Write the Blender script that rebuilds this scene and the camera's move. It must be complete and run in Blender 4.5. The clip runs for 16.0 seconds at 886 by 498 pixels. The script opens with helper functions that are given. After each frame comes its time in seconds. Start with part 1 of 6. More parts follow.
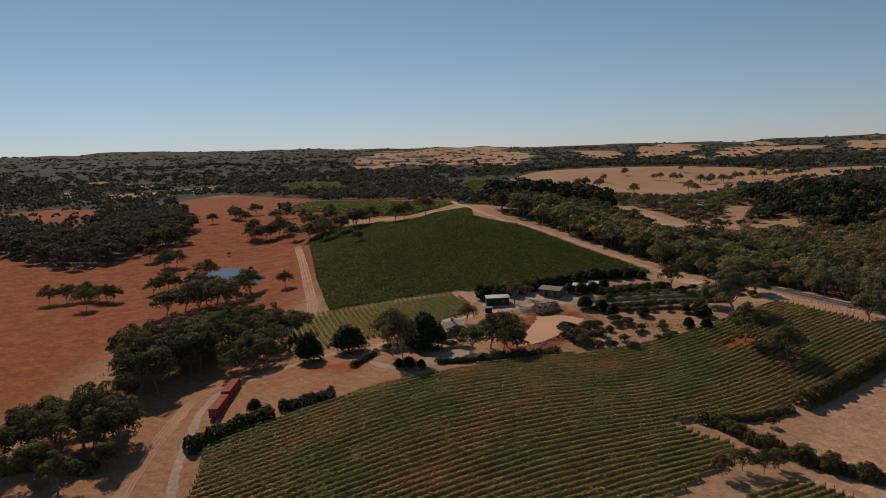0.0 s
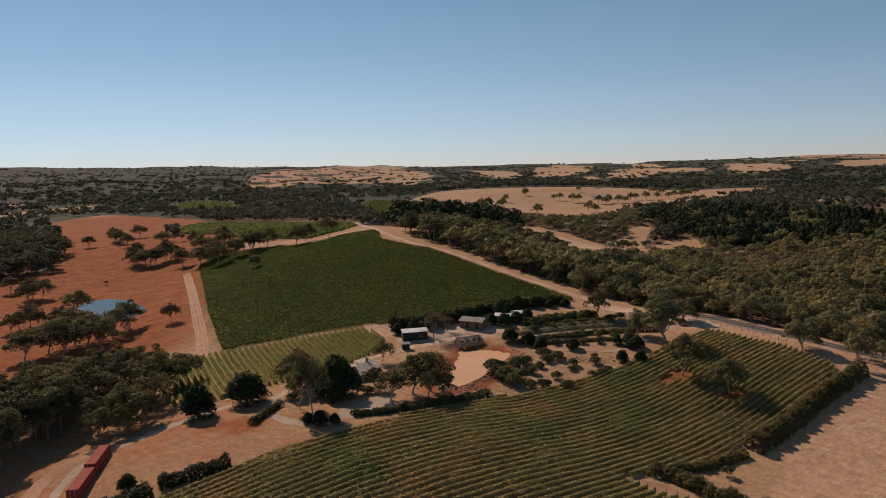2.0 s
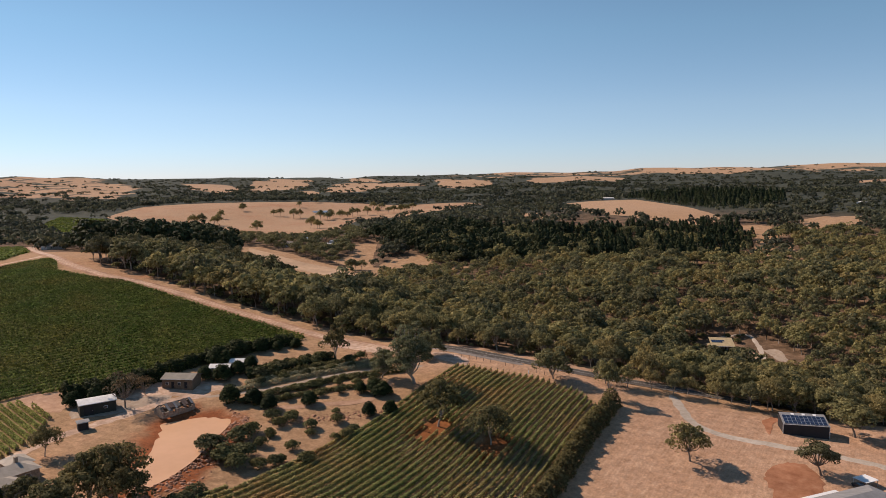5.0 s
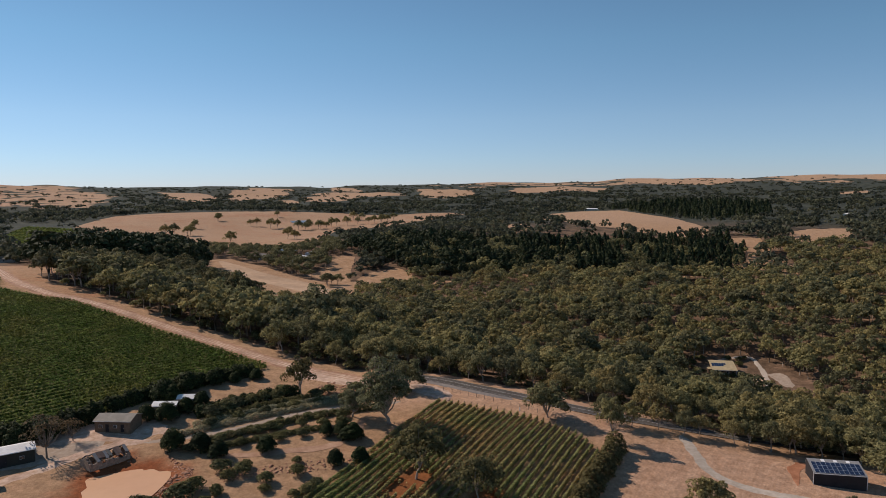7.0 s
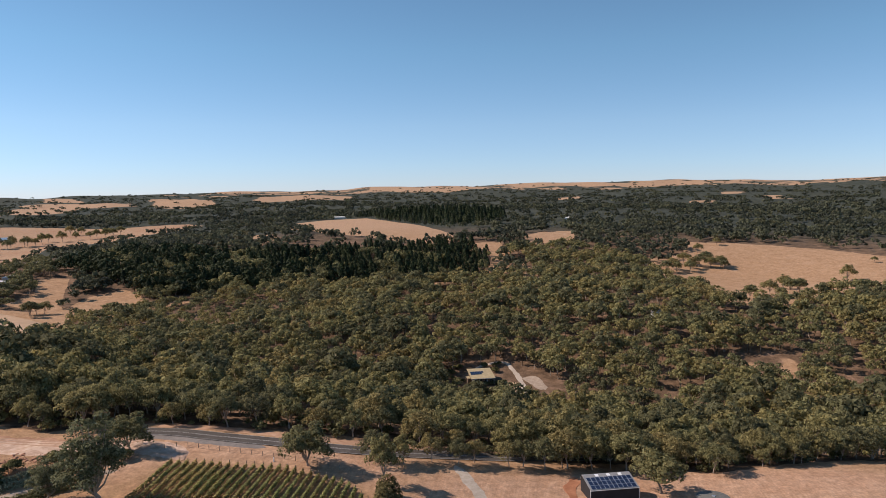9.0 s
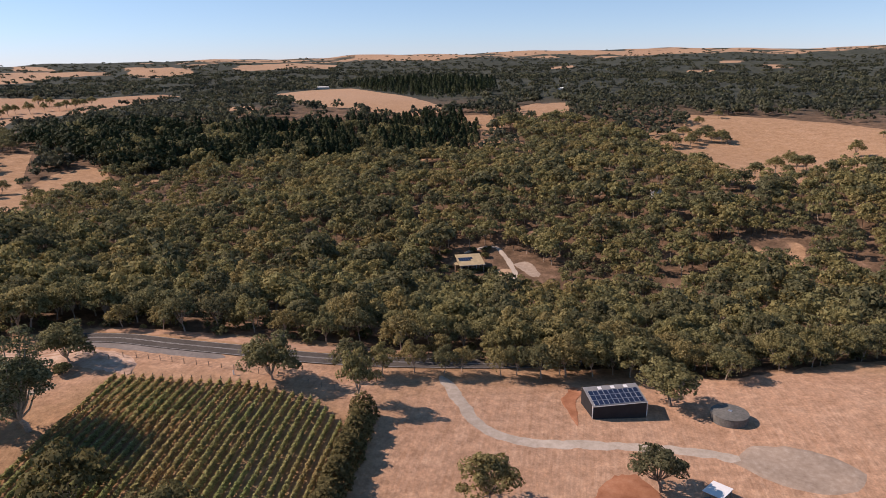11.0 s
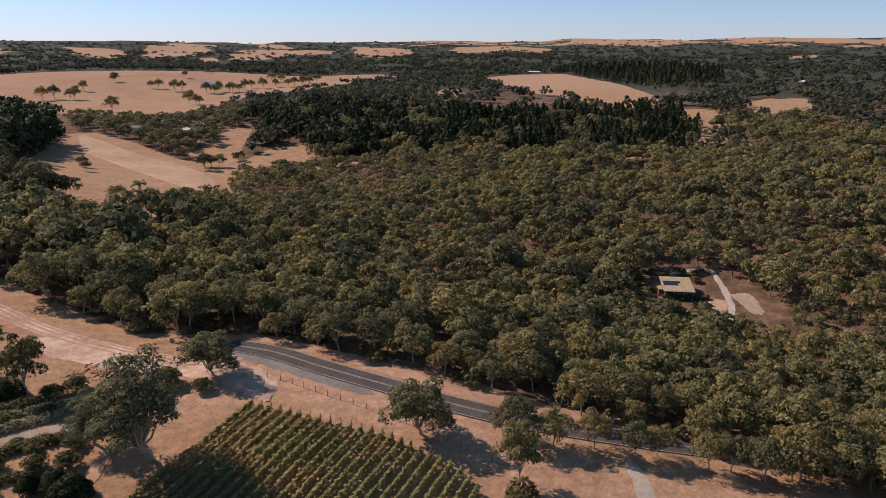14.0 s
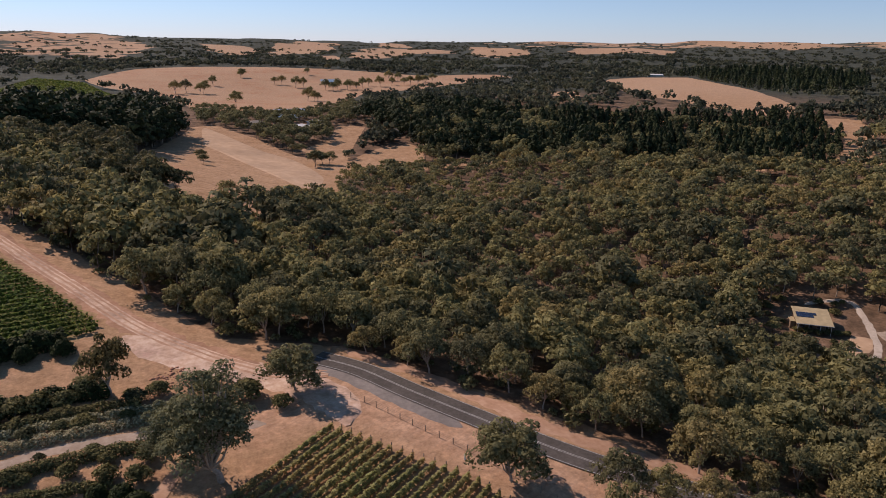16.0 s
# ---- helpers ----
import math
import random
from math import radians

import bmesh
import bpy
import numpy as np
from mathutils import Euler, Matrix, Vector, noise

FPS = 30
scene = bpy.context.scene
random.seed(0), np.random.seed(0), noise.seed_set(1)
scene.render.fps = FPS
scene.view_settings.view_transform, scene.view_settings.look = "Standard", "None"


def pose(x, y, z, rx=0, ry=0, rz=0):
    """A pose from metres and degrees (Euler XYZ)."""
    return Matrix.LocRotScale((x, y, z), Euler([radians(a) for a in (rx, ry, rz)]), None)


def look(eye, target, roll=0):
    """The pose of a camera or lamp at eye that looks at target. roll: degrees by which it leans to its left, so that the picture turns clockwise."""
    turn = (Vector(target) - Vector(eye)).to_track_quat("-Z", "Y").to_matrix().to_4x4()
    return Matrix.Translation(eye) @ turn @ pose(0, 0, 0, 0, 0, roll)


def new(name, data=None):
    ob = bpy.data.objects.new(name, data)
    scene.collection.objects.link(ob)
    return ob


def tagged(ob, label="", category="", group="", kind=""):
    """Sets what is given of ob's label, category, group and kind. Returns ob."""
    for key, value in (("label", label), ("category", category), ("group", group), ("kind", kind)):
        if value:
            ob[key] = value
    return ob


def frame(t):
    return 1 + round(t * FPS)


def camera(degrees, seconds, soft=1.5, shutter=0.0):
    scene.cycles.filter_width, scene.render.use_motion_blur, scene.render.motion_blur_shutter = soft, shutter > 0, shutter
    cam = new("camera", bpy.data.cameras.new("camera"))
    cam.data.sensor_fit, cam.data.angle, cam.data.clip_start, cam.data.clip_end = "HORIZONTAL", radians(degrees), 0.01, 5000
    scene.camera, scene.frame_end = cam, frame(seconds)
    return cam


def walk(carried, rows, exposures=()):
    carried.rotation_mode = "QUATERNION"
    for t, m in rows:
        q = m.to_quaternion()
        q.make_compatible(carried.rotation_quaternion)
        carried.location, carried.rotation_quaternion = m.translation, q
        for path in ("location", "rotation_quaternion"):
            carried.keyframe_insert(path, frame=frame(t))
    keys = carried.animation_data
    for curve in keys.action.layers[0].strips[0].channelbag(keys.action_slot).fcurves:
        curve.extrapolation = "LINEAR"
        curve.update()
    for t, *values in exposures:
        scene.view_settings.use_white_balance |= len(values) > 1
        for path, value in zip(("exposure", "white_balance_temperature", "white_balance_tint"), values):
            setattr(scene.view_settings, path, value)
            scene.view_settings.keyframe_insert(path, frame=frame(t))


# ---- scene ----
cam = camera(64.1, 16.0, soft=0.8)
PATH = [
    (0, (1.03, -0.284, 65.886), (1.02, 1.697, 65.608), -2.0),
    (0.5, (-2.794, 6.969, 65.961), (-2.697, 8.949, 65.696), -1.7),
    (1, (-4.152, 14.164, 66.128), (-4.044, 16.146, 65.877), -1.6),
    (1.5, (-4.499, 21.584, 66.093), (-4.382, 23.567, 65.854), -1.5),
    (2, (-3.689, 29.13, 65.878), (-3.413, 31.097, 65.645), -1.4),
    (2.5, (-3.587, 37.125, 65.861), (-3.106, 39.053, 65.631), -1.3),
    (3, (-2.364, 44.873, 66.025), (-1.793, 46.777, 65.798), -1.1),
    (3.5, (-0.082, 51.978, 66.265), (0.574, 53.854, 66.042), -1.0),
    (4, (2.2, 59.787, 66.375), (2.993, 61.609, 66.153), -0.8),
    (4.5, (5.076, 66.933, 66.451), (6.008, 68.689, 66.232), -0.8),
    (4.7, (6.083, 69.928, 66.565), (7.072, 71.653, 66.348), -0.8),
    (7, (23.003, 98.85, 66.773), (24.058, 100.54, 66.591), -0.4),
    (7.5, (27.303, 105.58, 66.664), (28.62, 107.075, 66.484), -0.7),
    (8, (31.817, 111.646, 66.718), (33.31, 112.964, 66.539), -0.8),
    (8.5, (36.493, 117.484, 66.427), (38.068, 118.703, 66.254), -0.9),
    (9, (41.652, 122.44, 66.263), (43.228, 123.66, 66.098), -0.8),
    (9.5, (46.834, 126.887, 65.466), (48.392, 128.096, 65.133), -0.7),
    (9.7, (49.049, 128.654, 65.67), (50.596, 129.856, 65.265), -0.6),
    (11.8, (73.469, 146.717, 65.908), (74.987, 147.895, 65.353), -1.0),
    (12, (75.257, 149.002, 66.276), (76.699, 150.272, 65.723), -0.4),
    (12.5, (80.604, 152.007, 66.551), (81.909, 153.418, 65.995), -0.1),
    (13, (84.789, 155.177, 66.742), (85.963, 156.698, 66.185), 0.3),
    (13.5, (87.879, 157.658, 66.871), (89.023, 159.201, 66.314), 0.4),
    (14, (90.72, 160.108, 67.168), (91.864, 161.649, 66.608), 0.4),
    (14.5, (93.464, 163.2, 67.104), (94.611, 164.741, 66.546), 0.4),
    (14.7, (94.385, 164.657, 67.052), (95.495, 166.225, 66.493), 0.4),
    (15, (95.602, 166.034, 67.032), (96.488, 167.737, 66.474), 0.9),
    (15.5, (97.484, 168.63, 66.873), (98.372, 170.332, 66.311), 1.0),
    (16, (99.303, 171.391, 66.784), (100.192, 173.092, 66.221), 1.0),
]
walk(cam, [(t, look(eye, target, roll)) for t, eye, target, roll in PATH],
     [(0, -0.78, 7100, 18), (1.5, -0.47, 7250, 20), (2.2, -0.44, 7200, 20), (3.0, -0.18, 7050, 20), (3.5, -0.07, 7000, 20), (4.7, 0.02, 6850, 19), (7, -0.28, 6250, 15), (8.5, -0.06, 6150, 15), (9.5, 0.2, 6350, 19),
      (12, 0.11, 6420, 24), (14, -0.04, 6400, 24), (16, -0.13, 6400, 25)])

# ---- world, sun, exposure ----
SUN_AZ, SUN_EL = radians(-28.0), radians(40.0)      # azimuth from +y towards +x
world = bpy.data.worlds.new("world")
scene.world = world
world.use_nodes = True
wn = world.node_tree
sky = wn.nodes.new("ShaderNodeTexSky")
sky.sky_type, sky.sun_disc = "NISHITA", False
sky.sun_elevation, sky.sun_rotation = SUN_EL, SUN_AZ
sky.altitude, sky.air_density, sky.dust_density, sky.ozone_density = 1500, 0.75, 0.0, 0.4
# hazier and greyer towards the horizon, clearer blue above
way_up = wn.nodes.new("ShaderNodeSeparateXYZ")
wn.links.new(wn.nodes.new("ShaderNodeTexCoord").outputs["Generated"], way_up.inputs[0])
haze = wn.nodes.new("ShaderNodeValToRGB")
for k, (at_height, tone) in enumerate(((0.0, (0.76, 0.83, 1.04)), (0.035, (0.86, 0.98, 1.11)), (0.09, (1.01, 1.15, 1.17)), (0.19, (1.03, 1.32, 1.25)))):
    stop = haze.color_ramp.elements[k] if k < 2 else haze.color_ramp.elements.new(at_height)
    stop.position, stop.color = at_height, (*tone, 1)
wn.links.new(way_up.outputs["Z"], haze.inputs["Fac"])
cool = wn.nodes.new("ShaderNodeMix")
cool.data_type, cool.blend_type = "RGBA", "MULTIPLY"
cool.inputs[0].default_value = 1.0
wn.links.new(sky.outputs["Color"], cool.inputs[6])
wn.links.new(haze.outputs["Color"], cool.inputs[7])
wn.links.new(cool.outputs[2], wn.nodes["Background"].inputs["Color"])
wn.nodes["Background"].inputs["Strength"].default_value = 0.092
sun = new("sun", bpy.data.lights.new("sun", "SUN"))
sun.data.energy, sun.data.angle, sun.data.color = 4.7, radians(0.53), (1.0, 0.835, 0.67)
sun_way = Vector((math.sin(SUN_AZ) * math.cos(SUN_EL), math.cos(SUN_AZ) * math.cos(SUN_EL), math.sin(SUN_EL)))
sun.rotation_mode = "QUATERNION"
sun.rotation_quaternion = sun_way.to_track_quat("Z", "Y")

# ---- lie of the land: knolls near, hills far (x, y, radius, height) ----
KNOLLS = [(-10, 205, 45, 7.8), (0, 200, 110, 4.1), (60, 190, 60, 1.4), (110, 215, 50, -6.6),
         (110, 175, 60, -4.3), (160, 240, 55, 12.3), (60, 270, 60, -2.9), (-70, 200, 60, -0.9),
         (-60, 330, 80, -5.2), (0, 460, 110, 28.5), (80, 420, 90, -6.9), (-100, 490, 90, -20.0),
         (210, 190, 50, -4.2), (250, 150, 60, 15.0), (340, 230, 90, -15.8), (250, 260, 50, 1.9),
         (260, 350, 80, -13.5), (200, 440, 90, 0.4), (250, 620, 110, -13.1), (160, 330, 70, 5.2),
         (150, 520, 90, -1.1), (420, 265, 80, 6.3), (350, 100, 150, -22.7), (0, 40, 130, -15.8)]
HILLS = [(-200, 300, 180, -8.9), (-40, 600, 120, 9.3), (-200, 800, 250, -0.5), (700, 300, 90, -18.4),
         (790, 345, 110, 8.1), (720, 560, 200, 7.5), (540, 460, 180, -5.9), (420, 480, 120, -7.1),
         (387, 1094, 220, -16.7), (370, 1469, 200, 15.1), (450, 1360, 150, -10.7), (675, 823, 180, 11.3),
         (1098, 675, 260, -12.1), (1295, 723, 300, 32.4), (0, 850, 250, 9.0), (480, 855, 180, 4.0)]
# level pads: outline, level, soft rim
DAM = [(43, 285), (51, 282), (55, 277), (52, 270), (46, 262), (40, 252), (31, 243), (24, 240), (25, 250), (31, 262), (35, 276), (37, 285)]
POND = [(-149, 432), (-147, 446), (-138, 452), (-126, 444), (-113, 424), (-106, 408), (-109, 398), (-118, 393), (-132, 405), (-143, 420)]
FAR_POND = [(276, 890), (312, 892), (300, 850), (285, 812), (262, 818), (268, 850)]
HILL_POND = [(509, 1450), (540, 1440), (515, 1372), (490, 1380)]


def edge_distance(poly, x, y):
    """Distance to an outline, negative inside."""
    x, y = np.asarray(x, float), np.asarray(y, float)
    best, inside = np.full(x.shape, 1e9), np.zeros(x.shape, bool)
    for (ax, ay), (bx, by) in zip(poly, poly[1:] + poly[:1]):
        ux, uy = bx - ax, by - ay
        k = np.clip(((x - ax) * ux + (y - ay) * uy) / (ux * ux + uy * uy + 1e-9), 0, 1)
        best = np.minimum(best, np.hypot(x - ax - k * ux, y - ay - k * uy))
        if ay != by:
            cross = (ay > y) != (by > y)
            inside ^= cross & (x < (bx - ax) * (y - ay) / (by - ay) + ax)
    return np.where(inside, -best, best)


def smooth(a, b, v):
    k = np.clip((v - a) / (b - a), 0, 1)
    return k * k * (3 - 2 * k)


def ripple(x, y, size, seed):
    """Smooth wandering values, about -1 to 1, on a scale of metres."""
    out = 0
    rng = np.random.RandomState(seed)
    for k in range(7):
        a, f, p = rng.uniform(0, 6.283), rng.uniform(0.6, 1.7) / size, rng.uniform(0, 6.283)
        out = out + np.sin((x * math.cos(a) + y * math.sin(a)) * f * 6.283 + p)
    return out / 2.6


def raw_land(x, y):
    s = np.zeros(np.shape(x))
    for a, b, r, h in KNOLLS + HILLS:
        s = s + h * np.exp(-((x - a) ** 2 + (y - b) ** 2) / (2.0 * r * r))
    d, az = np.hypot(x, y), np.degrees(np.arctan2(x, y))
    skyline = 66 + 4300 * np.tan(np.radians(0.50 - 0.62 * np.exp(-((az - 20) / 26) ** 2) + 0.0015 * np.clip(-az, 0, 60)))
    k = np.clip((d - 1500) / 2800, 0, 1) ** 1.5
    fade = 1 - smooth(4400, 5200, d) * 0.8
    bumps = ripple(x, y, 900, 5) * 6 + ripple(x, y, 380, 6) * 3.5
    s = s + (skyline * k + bumps * smooth(1300, 2600, d)) * fade
    return s


def land(x, y):
    x, y = np.asarray(x, float), np.asarray(y, float)
    s = raw_land(x, y)
    for poly, level, rim in ((DAM, DAM_Z - 0.14, 5.0), (POND, POND_Z - 0.6, 9.0), (FAR_POND, FAR_POND_Z - 0.6, 20.0), (HILL_POND, HILL_POND_Z - 0.6, 30.0)):
        m = 1 - smooth(0, rim, edge_distance(poly, x, y))
        s = s + (level - s) * m
    return s


def mean_level(poly):
    p = np.array(poly, float)
    return float(raw_land(p[:, 0], p[:, 1]).mean())


DAM_Z, POND_Z, FAR_POND_Z, HILL_POND_Z = [mean_level(p) for p in (DAM, POND, FAR_POND, HILL_POND)]


def gz(x, y):
    return float(land(np.array([x]), np.array([y]))[0])


# ---- materials ----
def mat(name, rough=0.8, metal=0.0, spec=0.3):
    m = bpy.data.materials.new(name)
    m.use_nodes = True
    b = m.node_tree.nodes["Principled BSDF"]
    b.inputs["Roughness"].default_value, b.inputs["Metallic"].default_value = rough, metal
    b.inputs["Specular IOR Level"].default_value = spec
    return m, m.node_tree, b


def node(nt, kind, **inputs):
    n = nt.nodes.new("ShaderNode" + kind)
    for k, v in inputs.items():
        n.inputs[k.replace("_", " ")].default_value = v
    return n


def noise_tex(nt, scale, detail=4.0, rough=0.6, where=None):
    n = node(nt, "TexNoise", Scale=scale, Detail=detail, Roughness=rough)
    if where is None:
        where = nt.nodes.new("ShaderNodeNewGeometry").outputs["Position"]
    nt.links.new(where, n.inputs["Vector"])
    return n.outputs["Fac"]


def ramp(nt, fac, stops):
    r = nt.nodes.new("ShaderNodeValToRGB")
    e = r.color_ramp.elements
    while len(e) < len(stops):
        e.new(0.5)
    for el, (p, c) in zip(e, stops):
        el.position, el.color = p, (*c, 1) if len(c) == 3 else c
    nt.links.new(fac, r.inputs["Fac"])
    return r.outputs["Color"]


def mix(nt, fac, a, b, kind="MIX"):
    m = nt.nodes.new("ShaderNodeMix")
    m.data_type, m.blend_type = "RGBA", kind
    for sock, v in ((m.inputs["Factor"], fac), (m.inputs["A"], a), (m.inputs["B"], b)):
        if hasattr(v, "links"):
            nt.links.new(v, sock)
        else:
            sock.default_value = (*v, 1) if isinstance(v, tuple) else v
    return m.outputs["Result"]


def mth(nt, op, a, b=0.0, c=0.0, clamp=False):
    m = nt.nodes.new("ShaderNodeMath")
    m.operation, m.use_clamp = op, clamp
    for sock, v in zip(m.inputs, (a, b, c)):
        if hasattr(v, "links"):
            nt.links.new(v, sock)
        else:
            sock.default_value = v
    return m.outputs["Value"]


def bump(nt, b, height, strength=0.4, distance=0.1):
    n = node(nt, "Bump", Strength=strength, Distance=distance)
    nt.links.new(height, n.inputs["Height"])
    nt.links.new(n.outputs["Normal"], b.inputs["Normal"])


def step(nt, v, a, b):
    m = nt.nodes.new("ShaderNodeMapRange")
    m.interpolation_type = "SMOOTHSTEP"
    nt.links.new(v, m.inputs["Value"])
    m.inputs["From Min"].default_value, m.inputs["From Max"].default_value = a, b
    return m.outputs["Result"]


def earth_material():
    """Dry grass, red soil, leaf litter and green sward, laid out by the ground's own cover values; distant grass is
    paled for haze.
    """
    m, nt, b = mat("ground_cover", 0.95, 0, 0.1)
    cov = nt.nodes.new("ShaderNodeAttribute")
    cov.attribute_name = "cover"
    sep = nt.nodes.new("ShaderNodeSeparateColor")
    nt.links.new(cov.outputs["Color"], sep.inputs["Color"])
    red, wood, green = sep.outputs
    n1, n2, n3, n4 = noise_tex(nt, 0.012, 5), noise_tex(nt, 0.12, 6, 0.65), noise_tex(nt, 1.3, 4, 0.7), noise_tex(nt, 0.007, 5, 0.6)
    straw = ramp(nt, n2, [(0.25, (0.27, 0.163, 0.09)), (0.5, (0.39, 0.245, 0.145)), (0.75, (0.475, 0.318, 0.205))])
    straw = mix(nt, mth(nt, "MULTIPLY", n1, 0.6), straw, (0.38, 0.235, 0.128))
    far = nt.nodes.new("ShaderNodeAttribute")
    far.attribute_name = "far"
    # grass pales with distance: haze painted into its colour
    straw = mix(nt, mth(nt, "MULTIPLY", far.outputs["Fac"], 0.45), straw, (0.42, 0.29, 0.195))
    soil = ramp(nt, n2, [(0.25, (0.155, 0.05, 0.02)), (0.5, (0.265, 0.086, 0.034)), (0.8, (0.37, 0.138, 0.06))])
    litter = ramp(nt, n2, [(0.3, (0.075, 0.05, 0.032)), (0.55, (0.17, 0.11, 0.07)), (0.75, (0.34, 0.215, 0.145))])
    sward = ramp(nt, n2, [(0.3, (0.05, 0.075, 0.018)), (0.7, (0.12, 0.14, 0.04))])
    base = mix(nt, step(nt, mth(nt, "ADD", mth(nt, "ADD", red, mth(nt, "MULTIPLY", mth(nt, "SUBTRACT", n2, 0.5), 0.9)), mth(nt, "MULTIPLY", mth(nt, "SUBTRACT", n1, 0.5), 0.8)), 0.2, 0.8), straw, soil)
    mown = nt.nodes.new("ShaderNodeAttribute")
    mown.attribute_name = "mown"
    lie = nt.nodes.new("ShaderNodeMapping")
    lie.vector_type = "TEXTURE"
    lie.inputs["Rotation"].default_value = (0, 0, radians(27))
    lie.inputs["Scale"].default_value = (14.0, 1.0, 1.0)
    nt.links.new(nt.nodes.new("ShaderNodeNewGeometry").outputs["Position"], lie.inputs["Vector"])
    swath = noise_tex(nt, 1.9, 3, 0.6, lie.outputs["Vector"])
    pale = ramp(nt, swath, [(0.25, (0.40, 0.243, 0.15)), (0.5, (0.48, 0.305, 0.2)), (0.75, (0.55, 0.37, 0.255))])
    pale = mix(nt, step(nt, n2, 0.3, 0.75), mix(nt, 0.45, pale, (0.36, 0.20, 0.115)), pale)
    base = mix(nt, mth(nt, "MULTIPLY", mown.outputs["Fac"], step(nt, mth(nt, "SUBTRACT", 1.25, red), 0.25, 0.75)), base, pale)
    wmask = step(nt, mth(nt, "ADD", wood, mth(nt, "MULTIPLY", mth(nt, "SUBTRACT", n4, 0.5), 1.6)), 0.46, 0.54)
    wmask = mth(nt, "MULTIPLY", wmask, step(nt, wood, 0.02, 0.2))
    # far tree tops seen as ground: gum green, cooled by painted-in haze
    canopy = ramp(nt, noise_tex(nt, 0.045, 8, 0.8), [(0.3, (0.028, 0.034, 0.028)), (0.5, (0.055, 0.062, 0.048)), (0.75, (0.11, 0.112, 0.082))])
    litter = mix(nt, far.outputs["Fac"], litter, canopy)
    base = mix(nt, wmask, base, litter)
    base = mix(nt, green, base, sward)
    base = mix(nt, 0.35, base, ramp(nt, n3, [(0.3, (0.25, 0.25, 0.25)), (0.7, (0.85, 0.85, 0.85))]), "OVERLAY")
    nt.links.new(base, b.inputs["Base Color"])
    tuft = noise_tex(nt, 0.42, 9, 0.78)
    base = mix(nt, 0.32, base, ramp(nt, tuft, [(0.36, (0.16, 0.16, 0.16)), (0.5, (0.5, 0.5, 0.5)), (0.64, (0.84, 0.84, 0.84))]), "OVERLAY")
    wave = node(nt, "TexWave", Scale=0.11, Distortion=7.0, Detail=3.0)
    wave.bands_direction = "DIAGONAL"
    nt.links.new(nt.nodes.new("ShaderNodeNewGeometry").outputs["Position"], wave.inputs["Vector"])
    base = mix(nt, 0.05, base, wave.outputs["Color"], "OVERLAY")
    nt.links.new(base, b.inputs["Base Color"])
    bump(nt, b, mth(nt, "ADD", n2, mth(nt, "MULTIPLY", tuft, 0.6)), 0.6, 0.8)
    return m


def speckled(name, stops, scale=2.0, rough=0.85, metal=0.0, spec=0.3, big=0.06, wear=0.25, relief=0.2):
    """A plain surface with fine grain and broad patches."""
    m, nt, b = mat(name, rough, metal, spec)
    fine, broad = noise_tex(nt, scale, 5, 0.65), noise_tex(nt, big, 3, 0.5)
    col = ramp(nt, fine, stops)
    col = mix(nt, wear, col, ramp(nt, broad, [(0.3, (0.2, 0.2, 0.2)), (0.7, (0.8, 0.8, 0.8))]), "OVERLAY")
    nt.links.new(col, b.inputs["Base Color"])
    if relief:
        bump(nt, b, fine, relief, 0.05)
    return m


def leaf_material(name, dark, mid, pale, attr=False, through_light=0.25, patchy=False):
    """Foliage: every clump its own tone, every plant its own cast."""
    m, nt, b = mat(name, 0.75, 0, 0.12)
    geo = nt.nodes.new("ShaderNodeNewGeometry")
    col = ramp(nt, geo.outputs["Random Per Island"], [(0.0, dark), (0.5, mid), (1.0, pale)])
    if attr:
        a = nt.nodes.new("ShaderNodeAttribute")
        a.attribute_name = "tint"
        v = a.outputs["Fac"]
    elif patchy:
        v = noise_tex(nt, 0.045, 3, 0.6)
    else:
        v = nt.nodes.new("ShaderNodeObjectInfo").outputs["Random"]
    cast = ramp(nt, v, [(0.0, (0.55, 0.60, 0.56)), (0.35, (0.9, 0.95, 0.76)), (0.65, (1.03, 1.02, 0.76)), (1.0, (1.1, 1.0, 0.75))])
    if patchy:
        cast = ramp(nt, v, [(0.32, (0.72, 0.92, 0.62)), (0.5, (0.95, 1.0, 0.76)), (0.66, (1.2, 1.0, 0.8))])
    col = mix(nt, 1.0, col, cast, "MULTIPLY")
    nt.links.new(col, b.inputs["Base Color"])
    t = nt.nodes.new("ShaderNodeBsdfTranslucent")
    nt.links.new(col, t.inputs["Color"])
    ms = nt.nodes.new("ShaderNodeMixShader")
    ms.inputs["Fac"].default_value = through_light
    nt.links.new(b.outputs[0], ms.inputs[1])
    nt.links.new(t.outputs[0], ms.inputs[2])
    nt.links.new(ms.outputs[0], nt.nodes["Material Output"].inputs["Surface"])
    return m


def water_material(name, colour, rough):
    m, nt, b = mat(name, rough, 0, 0.12)
    b.inputs["Base Color"].default_value = (*colour, 1)
    bump(nt, b, noise_tex(nt, 1.2, 3), 0.06, 0.05)
    return m


M_EARTH = earth_material()
M_GUM = leaf_material("gum_leaves", (0.115, 0.104, 0.058), (0.245, 0.222, 0.128), (0.385, 0.345, 0.21), through_light=0.45)
M_TALL_GUM = leaf_material("pale_gum_leaves", (0.12, 0.118, 0.066), (0.27, 0.262, 0.155), (0.45, 0.43, 0.28), through_light=0.45)
M_DARK_GUM = leaf_material("dark_gum_leaves", (0.066, 0.062, 0.036), (0.14, 0.128, 0.074), (0.23, 0.205, 0.12), through_light=0.4)
